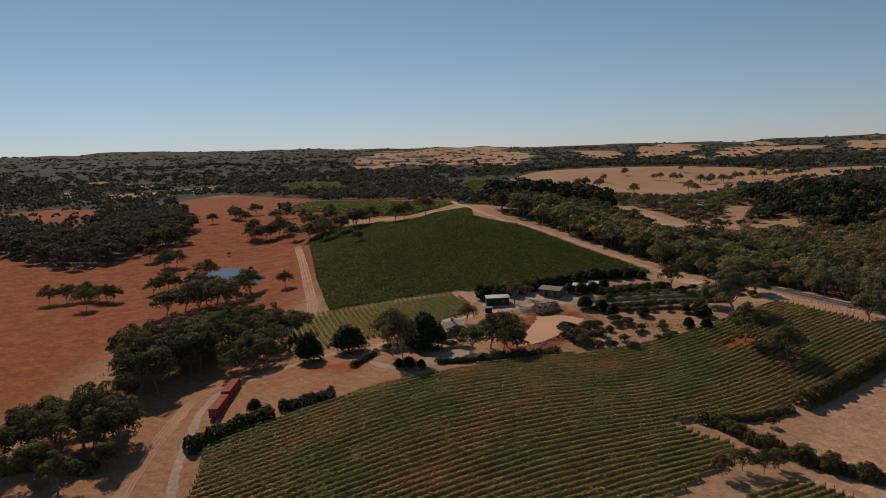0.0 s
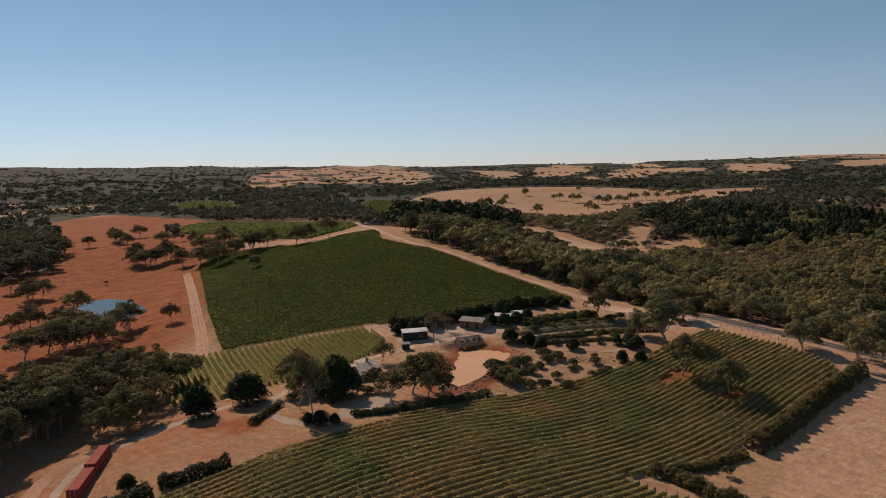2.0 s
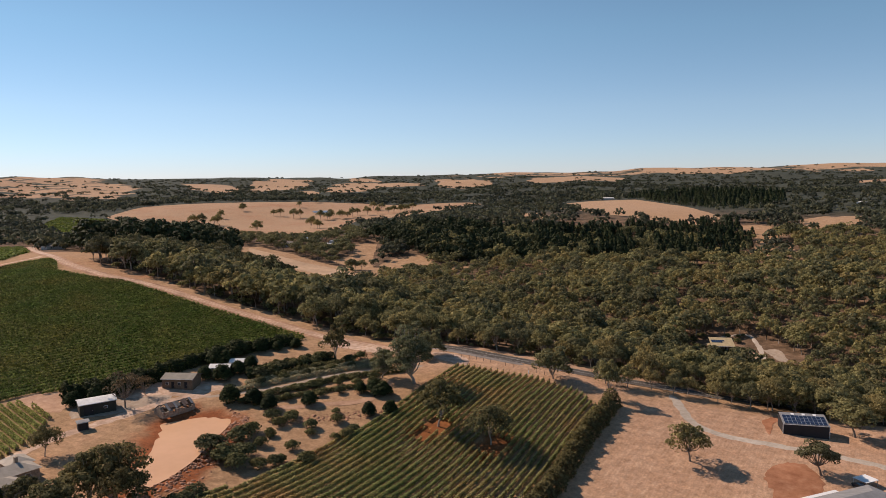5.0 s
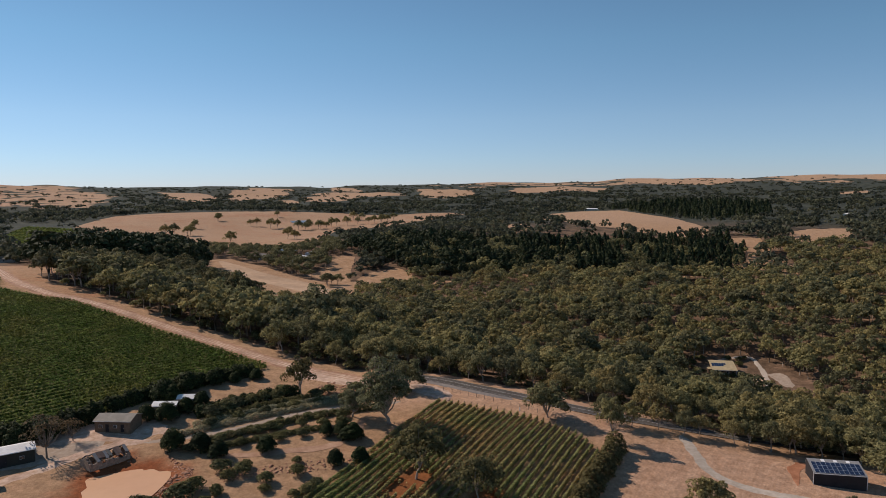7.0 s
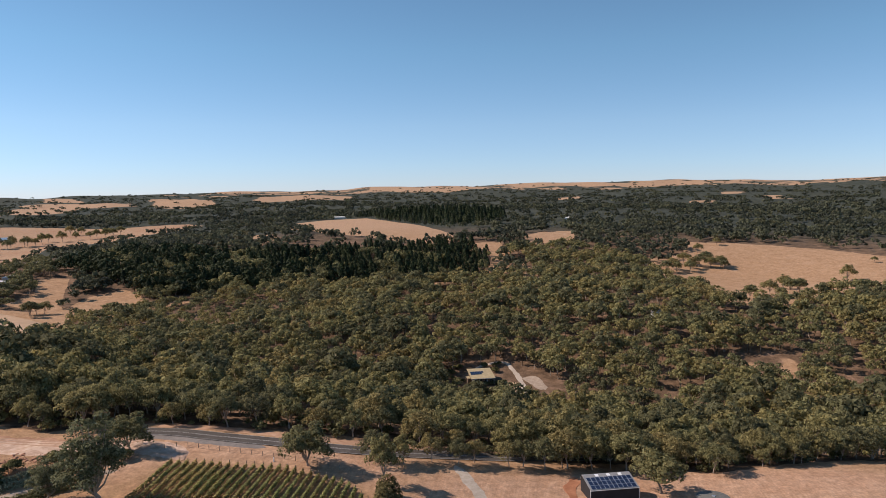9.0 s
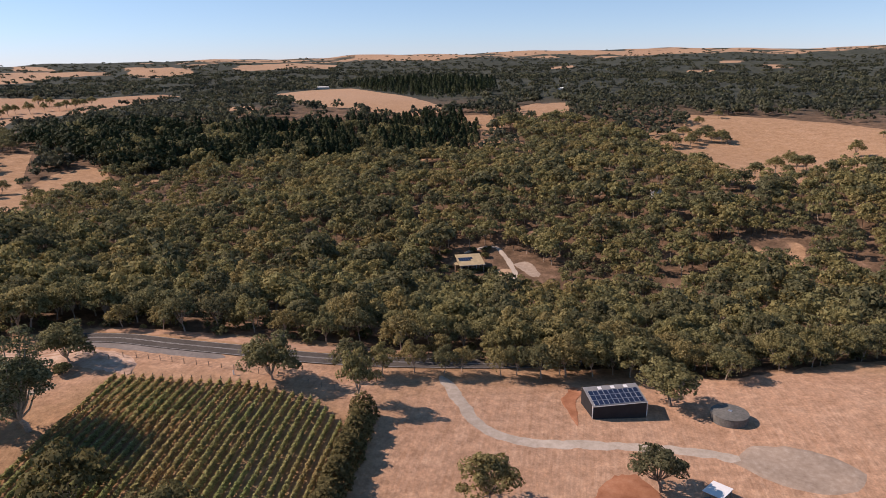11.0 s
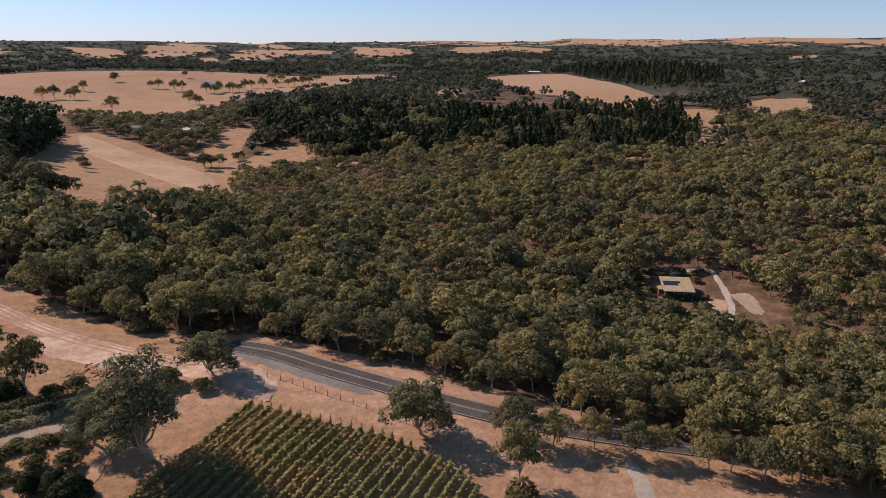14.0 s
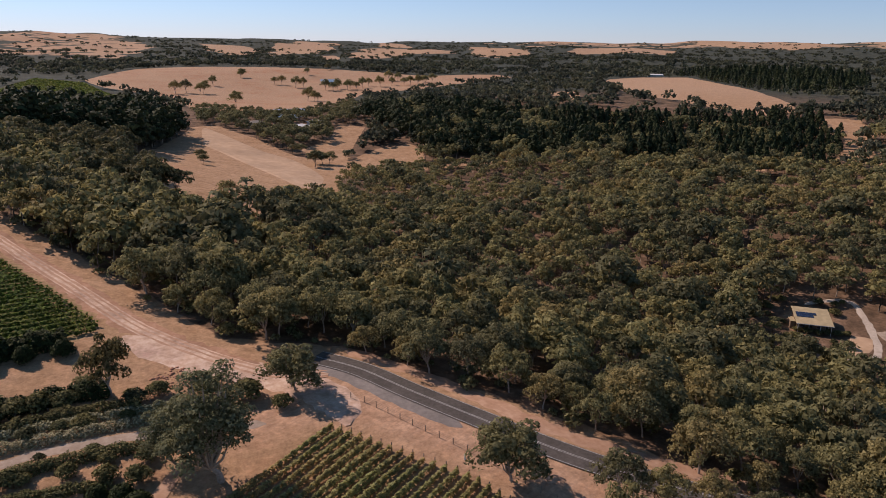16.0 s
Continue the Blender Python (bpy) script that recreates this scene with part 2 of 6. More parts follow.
# gum grey-green, greyed and flattened further: distance haze put into the leaf colour
M_HAZY_WOODS = leaf_material("hazy_woodland_leaves", (0.07, 0.074, 0.056), (0.115, 0.118, 0.09), (0.165, 0.162, 0.122), attr=True, through_light=0.3)
M_DARK_WOODS = leaf_material("dark_woodland_leaves", (0.066, 0.062, 0.038), (0.14, 0.128, 0.078), (0.23, 0.205, 0.125), attr=True, through_light=0.35)
M_WOODS = leaf_material("woodland_leaves", (0.12, 0.108, 0.058), (0.262, 0.236, 0.132), (0.4, 0.358, 0.212), attr=True, through_light=0.45)
M_PINE = leaf_material("pine_needles", (0.02, 0.03, 0.019), (0.036, 0.05, 0.028), (0.06, 0.075, 0.04), through_light=0.1)
M_PINES = leaf_material("pine_wood_needles", (0.022, 0.032, 0.02), (0.04, 0.054, 0.03), (0.065, 0.08, 0.042), attr=True, through_light=0.1)
M_BUSH = leaf_material("shrub_leaves", (0.06, 0.062, 0.034), (0.125, 0.122, 0.064), (0.22, 0.205, 0.11))
M_CYPRESS = leaf_material("dark_shrub_leaves", (0.014, 0.022, 0.012), (0.032, 0.045, 0.02), (0.06, 0.078, 0.034), through_light=0.1)
M_FLOWER = leaf_material("pale_flowering_leaves", (0.16, 0.16, 0.11), (0.32, 0.31, 0.24), (0.55, 0.52, 0.45))
M_BARE = leaf_material("bare_twigs", (0.10, 0.075, 0.055), (0.17, 0.12, 0.085), (0.24, 0.17, 0.12))
M_VINE = leaf_material("vine_leaves", (0.24, 0.214, 0.118), (0.45, 0.395, 0.228), (0.66, 0.575, 0.35), through_light=0.55, patchy=True)
M_VINE_LIME = leaf_material("young_vine_leaves", (0.115, 0.135, 0.036), (0.27, 0.285, 0.088), (0.45, 0.445, 0.175), through_light=0.4, patchy=True)
M_VINE_FAR = leaf_material("lush_vine_leaves", (0.042, 0.066, 0.016), (0.11, 0.148, 0.038), (0.24, 0.285, 0.085), through_light=0.4, patchy=True)
M_BARK = speckled("bark", [(0.3, (0.10, 0.075, 0.055)), (0.7, (0.30, 0.25, 0.20))], 3.0, 0.9)
M_PALE_BARK = speckled("pale_gum_bark", [(0.3, (0.24, 0.19, 0.15)), (0.7, (0.46, 0.39, 0.32))], 3.0, 0.9)
M_POST = speckled("weathered_post", [(0.3, (0.16, 0.12, 0.09)), (0.7, (0.32, 0.26, 0.20))], 6.0)
M_DIRT = speckled("dirt_road", [(0.3, (0.40, 0.26, 0.175)), (0.5, (0.53, 0.37, 0.27)), (0.72, (0.67, 0.51, 0.40))], 0.6, 0.95, big=0.12, wear=0.5, relief=0.5)
M_REDDIRT = speckled("red_earth", [(0.3, (0.27, 0.105, 0.05)), (0.55, (0.40, 0.18, 0.095)), (0.78, (0.50, 0.27, 0.16))], 0.35, 0.95, big=0.06, wear=0.4)
M_PALE_STRAW = speckled("pale_straw", [(0.3, (0.40, 0.265, 0.16)), (0.55, (0.48, 0.325, 0.205)), (0.75, (0.55, 0.385, 0.255))], 0.25, 0.95, big=0.03)
M_TRACK = speckled("worn_track", [(0.3, (0.29, 0.155, 0.09)), (0.55, (0.39, 0.225, 0.14)), (0.75, (0.47, 0.29, 0.19))], 0.6, 0.95, big=0.08, wear=0.4)
M_GRAVEL = speckled("grey_gravel", [(0.3, (0.30, 0.225, 0.165)), (0.55, (0.38, 0.30, 0.23)), (0.75, (0.47, 0.39, 0.31))], 0.8, 0.95, big=0.08)
M_PALE_GRAVEL = speckled("pale_gravel", [(0.3, (0.40, 0.335, 0.265)), (0.55, (0.50, 0.425, 0.345)), (0.75, (0.58, 0.50, 0.42))], 0.8, 0.95, big=0.08)
M_VERGE = speckled("pale_dry_verge", [(0.3, (0.36, 0.205, 0.125)), (0.55, (0.46, 0.285, 0.185)), (0.75, (0.54, 0.36, 0.25))], 0.5, 0.95, big=0.07)
M_ASPHALT = speckled("asphalt", [(0.3, (0.075, 0.067, 0.06)), (0.7, (0.125, 0.112, 0.10))], 1.5, 0.95, spec=0.08, big=0.15)
M_SHOULDER = speckled("road_shoulder", [(0.3, (0.17, 0.15, 0.135)), (0.7, (0.26, 0.23, 0.205))], 0.9, 0.9, big=0.12)
M_LINE = speckled("road_paint", [(0.3, (0.40, 0.39, 0.37)), (0.7, (0.62, 0.61, 0.59))], 2.0, 0.7)
M_CLAY = speckled("muddy_water", [(0.3, (0.58, 0.335, 0.185)), (0.7, (0.64, 0.375, 0.215))], 0.15, 0.5, big=0.03, wear=0.1, relief=0.0)
M_WATER = water_material("pond_water", (0.02, 0.06, 0.085), 0.25)
M_FARWATER = water_material("far_pond_water", (0.12, 0.17, 0.22), 0.3)
M_ROCK = speckled("red_rock", [(0.3, (0.26, 0.12, 0.07)), (0.7, (0.46, 0.26, 0.17))], 1.5, 0.9)

# ---- mesh helpers ----
def mesh_of(name, verts, faces, *materials):
    me = bpy.data.meshes.new(name)
    me.from_pydata([tuple(v) for v in verts], [], [tuple(f) for f in faces])
    for m in materials:
        me.materials.append(m)
    me.update()
    return me


def big_mesh(name, verts, faces, materials, slots=None, tint=None, normals=None):
    """A mesh from arrays: verts (n, 3), faces (m, k)."""
    me = bpy.data.meshes.new(name)
    faces = np.asarray(faces, np.int32)
    n, k = faces.shape
    me.vertices.add(len(verts))
    me.vertices.foreach_set("co", np.asarray(verts, np.float32).ravel())
    me.loops.add(n * k)
    me.loops.foreach_set("vertex_index", faces.ravel())
    me.polygons.add(n)
    me.polygons.foreach_set("loop_start", np.arange(0, n * k, k, dtype=np.int32))
    for m in materials:
        me.materials.append(m)
    if slots is not None:
        me.polygons.foreach_set("material_index", np.asarray(slots, np.int32))
    if tint is not None:
        me.attributes.new("tint", "FLOAT", "POINT").data.foreach_set("value", np.asarray(tint, np.float32))
    me.update(calc_edges=True)
    if normals is not None:
        me.attributes.new("custom_normal", "FLOAT_VECTOR", "POINT").data.foreach_set("vector", np.asarray(normals, np.float32).ravel())
        me.update()
    return me


def part(name, me, parent, label="", at=None):
    """One mesh object under a thing or a part."""
    ob = new(name, me)
    ob.parent = parent
    if at is not None:
        ob.matrix_basis = at
    return tagged(ob, label)


def thing(name, x, y, z=None, turn=0.0, label="", category="", group="", kind=""):
    ob = new(name)
    ob.empty_display_size = 0.5
    ob.matrix_basis = pose(x, y, gz(x, y) if z is None else z, 0, 0, turn)
    return tagged(ob, label, category, group, kind)


def bm_mesh(name, bm, *materials):
    me = bpy.data.meshes.new(name)
    bm.to_mesh(me)
    bm.free()
    for m in materials:
        me.materials.append(m)
    return me


def block(bm, x0, y0, z0, x1, y1, z1, edge=0.0):
    r = bmesh.ops.create_cube(bm, size=1)
    bmesh.ops.transform(bm, verts=r["verts"], matrix=Matrix.Translation(((x0 + x1) / 2, (y0 + y1) / 2, (z0 + z1) / 2)) @ Matrix.Diagonal((x1 - x0, y1 - y0, z1 - z0, 1)))
    if edge:
        es = list({e for v in r["verts"] for e in v.link_edges})
        bmesh.ops.bevel(bm, geom=es, offset=edge, segments=1, affect="EDGES")


def box_mesh(name, dims, material, edge=0.0):
    bm = bmesh.new()
    block(bm, *dims, edge)
    return bm_mesh(name, bm, material)


# ---- outlines on the plan ----
V1 = [(-64, 177), (-35, 190), (-8, 205), (14, 218), (38, 233), (68, 248), (104, 264), (133, 281), (139, 272), (150, 257), (156, 241), (153, 229),
      (134, 218), (116, 209), (107, 207), (92, 195), (81, 191), (73, 191), (62, 188), (67, 181), (75, 177), (69, 166), (59, 158), (50, 149), (40, 128), (-20, 118), (-58, 140), (-60, 160)]
V1_SOUTH = [(70, 154), (81, 158), (87, 157), (92, 150), (88, 136), (60, 112), (52, 124), (64, 146)]
V2 = [(-69, 301), (-53, 304), (-31, 309), (3, 316), (11, 302), (7, 287), (-8, 266), (-31, 254), (-44, 246), (-58, 247)]
V3 = [(-52, 307), (-68, 368), (-101, 520), (-96, 540), (-84, 546), (-63, 540), (-22, 508), (-7, 527), (18, 553), (21, 525), (20, 490), (35, 463), (48, 449), (60, 423), (76, 389), (91, 359), (100, 337), (80, 329), (40, 318), (14, 318), (4, 321), (-30, 313)]
V4 = [(-177, 827), (-160, 888), (4, 738), (8, 640), (-5, 570), (-21, 550), (-30, 543), (-53, 573), (-74, 577), (-101, 654), (-150, 708)]
V5 = [(25, 1202), (33, 1286), (55, 1418), (121, 1321), (144, 1152), (179, 1058), (155, 926), (71, 868), (42, 945)]
V6 = [(-346, 1584), (-294, 1608), (-224, 1504), (-187, 1310), (-179, 1218), (-275, 1266)]
BARE_EARTH = [[(157, 175), (164, 181), (170, 186), (184, 185), (182, 180), (176, 172), (166, 171)], [(56, 287), (61, 276), (57, 265), (49, 253), (39, 241), (26, 233), (18, 238), (20, 250), (28, 266), (32, 286), (44, 292)],
              [(92, 243), (100, 251), (112, 252), (114, 245), (102, 239)], [(104, 226), (112, 236), (122, 236), (122, 228), (112, 222)], [(-44, 226), (-34, 226), (-24, 218), (-26, 212), (-38, 216)]]
VINES = [V1, V1_SOUTH, V2, V3, V4, V5, V6]
PAD_A = [(183, 751), (199, 759), (215, 708), (229, 638), (240, 591), (208, 498), (197, 479), (176, 470), (156, 462), (136, 448), (132, 479), (123, 533), (128, 586), (148, 643), (171, 711)]
PAD_B = [(242, 661), (255, 626), (289, 688), (316, 737), (302, 753), (277, 693)]
PAD_C = [(279, 634), (298, 653), (324, 659), (323, 637), (287, 567), (263, 571)]
PAD_D = [(126, 1378), (168, 1500), (226, 1657), (313, 1695), (442, 1673), (511, 1625), (597, 1596), (667, 1571), (708, 1507), (740, 1468), (830, 1469), (896, 1465), (887, 1398), (804, 1336), (686, 1271), (601, 1227), (500, 1218), (403, 1043), (330, 912), (302, 845), (258, 827), (238, 858), (208, 893), (215, 1000), (212, 1100), (190, 1180), (150, 1250), (135, 1304)]
PAD_E = [(839, 1073), (1010, 1240), (1106, 1263), (1144, 1186), (949, 897), (739, 657), (691, 612), (650, 600), (640, 640), (652, 727), (661, 793)]
PAD_F = [(810, 381), (828, 347), (836, 308), (830, 250), (800, 190), (700, 165), (639, 176), (600, 214), (547, 223), (522, 238), (524, 256), (583, 289), (644, 327), (611, 336), (687, 371), (705, 362), (702, 349), (755, 359)]
CLEARINGS = [[(432, 206), (434, 198), (401, 191), (396, 196)], [(415, 221), (419, 214), (402, 205), (394, 210)], [(416, 178), (415, 169), (401, 166), (401, 176)], [(354, 242), (364, 231), (364, 217), (356, 216), (344, 234)], [(374, 319), (379, 311), (374, 308), (369, 316)],
             [(470, 250), (486, 240), (480, 230), (464, 240)], [(480, 330), (494, 322), (488, 312), (474, 322)], [(330, 196), (342, 190), (338, 182), (326, 188)]]
PAD_G = [(768, 557), (848, 579), (883, 560), (784, 508), (742, 500), (707, 516)]
YARD = [(314, 328), (308, 319), (311, 310), (318, 304), (326, 298), (336, 299), (349, 317), (351, 322), (340, 327), (328, 330)]
YARD_FRONT = [(312, 326), (294, 314), (288, 302), (300, 284), (316, 274), (330, 279), (326, 292), (314, 298), (309, 310)]
GARDEN = [(60, 284), (84, 276), (108, 276), (113, 295), (98, 312), (74, 314), (62, 304)]
BANK = [(44, 244), (60, 238), (88, 254), (100, 264), (84, 272), (62, 276), (56, 262)]
COURT = [(-14, 222), (4, 226), (18, 236), (18, 250), (8, 246), (-12, 246), (-24, 234)]
EAST_PADDOCK = [(84, 160), (104, 192), (160, 226), (172, 232), (200, 214), (236, 186), (262, 160), (280, 120), (220, 70), (110, 90)]
ROAD_STRIP = [(118, 284), (132, 302), (146, 292), (166, 258), (178, 240), (160, 228), (158, 244), (150, 260), (138, 280)]
# far fields: pale paddocks between the wooded slopes
FAR_HILL = [(-140, 3969), (79, 4299), (275, 4150), (369, 3891), (384, 3141), (365, 2649), (210, 2227), (106, 2121), (33, 2236), (-40, 2270), (-300, 2300), (-420, 3300)]
FAR_RANGE = [(3156, 3041), (3225, 2845), (3201, 2436), (3218, 2339), (2866, 2189), (2704, 2399), (2785, 2674)]
FAR_PLAIN = [(3620, 2317), (3667, 1871), (3850, 1391), (3725, 1297), (3554, 1668), (3369, 2129)]
FAR_FIELDS = [[(608, 3346), (770, 3193), (686, 2608), (594, 2566), (553, 2729)], [(753, 2761), (1003, 3028), (890, 2639), (683, 2471)],
              [(1193, 3019), (1452, 3139), (1284, 2643), (1132, 2532), (1070, 2672)], [(1325, 2730), (1543, 2909), (1390, 2596), (1273, 2597)],
              [(1840, 3225), (1934, 3060), (1653, 2459), (1569, 2484), (1377, 2383)], [(1921, 2555), (2298, 2859), (2354, 2453), (2233, 2328), (1803, 2381)],
              [(1174, 3951), (1383, 3840), (1189, 3249), (1066, 3478)], [(1580, 3779), (1664, 3639), (1480, 3199), (1386, 3240)]]
FAR_STRIPS = [[(2265, 1334), (2318, 1280), (2263, 1242), (2204, 1291)], [(2281, 868), (2324, 811), (2272, 795), (2230, 851)], [(3025, 991), (3052, 919), (2749, 840), (2734, 907)],
              [(2721, 764), (2729, 700), (2530, 628), (2480, 676)], [(877, 3205), (1110, 3808), (1153, 3542), (1107, 3077), (967, 2981), (798, 2834)],
              [(1003, 2665), (1225, 2898), (1229, 2651), (1043, 2327), (893, 2273)], [(842, 2472), (918, 2560), (824, 2251), (770, 2211)],
              [(632, 903), (640, 868), (565, 761), (549, 777)], [(534, 711), (543, 697), (527, 674), (519, 685)], [(666, 569), (693, 557), (643, 504), (614, 516)]]
WEST_FIELDS = [[(-596, 945), (-553, 1007), (-461, 943), (-375, 733), (-378, 695), (-454, 778), (-532, 843)], [(-660, 1365), (-570, 1442), (-521, 1614), (-470, 1509), (-518, 1310), (-600, 1261)],
               [(-848, 1878), (-690, 1749), (-644, 1638), (-746, 1669)], [(-980, 1968), (-924, 1949), (-892, 1881), (-934, 1876)], [(-824, 1540), (-817, 1574), (-701, 1339), (-730, 1353)]]
WEST_PADDOCK = [(-398, 1063), (-382, 1226), (-278, 1101), (-168, 912), (-174, 850), (-182, 743), (-156, 613), (-108, 499), (-167, 533), (-207, 562), (-224, 647)]
FIELDS = FAR_FIELDS + FAR_STRIPS + WEST_FIELDS
HOUSE_CLEARING = [(306, 299), (311, 289), (322, 280), (332, 281), (346, 296), (338, 306), (330, 310)]
PADDOCKS = [PAD_A, PAD_B, PAD_C, PAD_D, PAD_E, PAD_F, PAD_G]
WOOD_EAST = [(48, 492), (63, 456), (76, 427), (91, 394), (104, 366), (114, 343), (123, 324), (148, 311), (167, 280), (185, 251), (202, 228), (229, 202), (236, 180), (284, 152), (420, 50), (660, 100),
             (627, 176), (600, 222), (612, 328), (690, 382), (720, 480), (640, 505), (560, 420), (520, 440), (470, 480), (400, 556), (345, 580), (300, 578), (262, 586), (233, 560), (204, 482), (146, 430), (116, 446), (92, 500), (60, 560)]
GUM_STRIP = [(36, 545), (43, 500), (92, 500), (116, 446), (134, 450), (130, 480), (121, 533), (126, 588), (66, 572)]
PINE_BELT = [(305, 600), (345, 588), (400, 566), (470, 492), (515, 450), (610, 500), (648, 580), (560, 610), (490, 640), (450, 720), (400, 800), (330, 800), (330, 690)]
PINE_LEFT = [(66, 578), (130, 598), (174, 686), (150, 760), (80, 740), (40, 660)]
PINE_FAR = [(870, 760), (1010, 740), (1240, 900), (1330, 1150), (1180, 1240), (960, 980)]
WOOD_WEST = [(-372, 545), (-289, 490), (-249, 466), (-233, 498), (-227, 534), (-208, 558), (-213, 605), (-270, 720), (-330, 760), (-311, 647), (-311, 588), (-357, 610), (-400, 608)]
VILLAGE = [(190, 762), (205, 682), (232, 634), (277, 686), (312, 742), (337, 802), (420, 1035), (300, 862), (250, 866), (226, 960), (200, 880)]


def signed(polys, x, y):
    d = np.full(np.shape(x), 1e9)
    for p in polys:
        d = np.minimum(d, edge_distance(p, x, y))
    return d


# ---- ground: one sheet to the horizon ----
def build_ground():
    cx, cy, scale = 100, 150, 600
    reach = math.asinh(5300 / scale)
    side = lambda back, front: np.r_[-np.sinh(np.linspace(reach, 0, back, endpoint=False)), np.sinh(np.linspace(0, reach, front))] * scale
    u, v = side(250, 340), side(180, 340)
    gx, gy = np.meshgrid(cx + u, cy + v)
    x, y = gx.ravel(), gy.ravel()
    z = land(x, y)
    idx = np.arange(len(x)).reshape(len(v), len(u))
    faces = np.stack([idx[:-1, :-1], idx[:-1, 1:], idx[1:, 1:], idx[1:, :-1]], -1).reshape(-1, 4)
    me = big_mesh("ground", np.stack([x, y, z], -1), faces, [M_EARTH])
    me.polygons.foreach_set("use_smooth", np.ones(len(faces), bool))
    d = np.hypot(x - 50, y - 130)
    pad = signed(PADDOCKS, x, y)
    near = 1 - smooth(900, 1300, d)
    wood = 1 - smooth(-6, 4, signed([WOOD_EAST, GUM_STRIP, PINE_BELT, PINE_LEFT, WOOD_WEST, VILLAGE, PINE_FAR], x, y))
    wild = 0.92 - 0.5 * (1 - smooth(-40, 60, signed([FAR_HILL, FAR_RANGE, FAR_PLAIN], x, y)))
    wild = wild - 0.42 * smooth(3450, 3800, np.hypot(x, y)) * smooth(28, 36, np.degrees(np.arctan2(x, y)))
    wild = wild * smooth(-45, 55, signed(FAR_FIELDS, x, y)) * smooth(-20, 25, signed(FAR_STRIPS + WEST_FIELDS, x, y))
    beyond = np.maximum(smooth(560, 700, y) * smooth(-60, -20, x), smooth(640, 820, np.hypot(x - 60, y - 100)))
    beyond = beyond * smooth(-10, 15, edge_distance(WEST_PADDOCK, x, y))
    wood = np.maximum(wood, beyond * wild)
    wood = wood * (0.6 + 0.4 * smooth(-1, 4, signed(CLEARINGS + [YARD], x, y)))
    wood = np.maximum(wood, 0.38 * (1 - smooth(-2, 8, signed([GARDEN, COURT], x, y))))
    wood = wood * smooth(-2, 8, pad)
    green = np.maximum(0.85 * (1 - smooth(-4, 2, signed([V3, V4, V5, V6], x, y))), 0.16 * (1 - smooth(-3, 2, signed([V1, V1_SOUTH], x, y))))
    green = np.maximum(green, 0.42 * (1 - smooth(-3, 2, edge_distance(V2, x, y))))
    wood = wood * (1 - smooth(0, 0.3, green))
    brink = -100 + 60 * smooth(270, 330, y)
    red = 0.85 * smooth(0, 55, brink - x) * near + 0.28 * smooth(0, 200, y - 280) * (1 - smooth(120, 220, x))
    red = np.maximum(red, 0.42 * (1 - smooth(0, 40, np.hypot((x + 60) * 0.8, (y - 200) * 0.6) - 40)))
    red = np.maximum(red, 0.22 * (1 - smooth(75, 105, np.hypot((x - 60) * 0.8, y - 255))) )
    red = np.maximum(red, 0.16 * (1 - smooth(-3, 2, signed([V1, V1_SOUTH], x, y))))
    red = np.maximum(red, 0.95 * (1 - smooth(-4, 3, signed(BARE_EARTH, x, y))))
    red = np.maximum(red, 0.3 * (1 - smooth(-3, 10, edge_distance(PAD_D, x, y))))
    # distance blend: turns litter into canopy, pales the grass as painted haze
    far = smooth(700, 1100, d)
    mown = 1 - smooth(-6, 6, signed([EAST_PADDOCK, ROAD_STRIP], x, y))
    cover = np.stack([np.clip(red, 0, 1), wood, green, np.ones_like(x)], -1)
    me.attributes.new("cover", "FLOAT_COLOR", "POINT").data.foreach_set("color", cover.astype(np.float32).ravel())
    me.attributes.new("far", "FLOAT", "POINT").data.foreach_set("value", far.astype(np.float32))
    me.attributes.new("mown", "FLOAT", "POINT").data.foreach_set("value", mown.astype(np.float32))
    return tagged(new("ground", me), "dry straw and red-brown hill country with leaf litter", "ground", kind="structure")


build_ground()


# ---- roads, tracks and yards laid on the ground ----
def spline(points, gap=3.0):
    p = [np.array(q, float) for q in points]
    p = [2 * p[0] - p[1]] + p + [2 * p[-1] - p[-2]]
    out = []
    for a, b, c, d in zip(p, p[1:], p[2:], p[3:]):
        n = max(2, int(np.linalg.norm(c - b) / gap))
        for k in range(n):
            t = k / n
            out.append(0.5 * (2 * b + (c - a) * t + (2 * a - 5 * b + 4 * c - d) * t * t + (3 * b - a - 3 * c + d) * t ** 3))
    out.append(p[-2])
    return np.array(out)


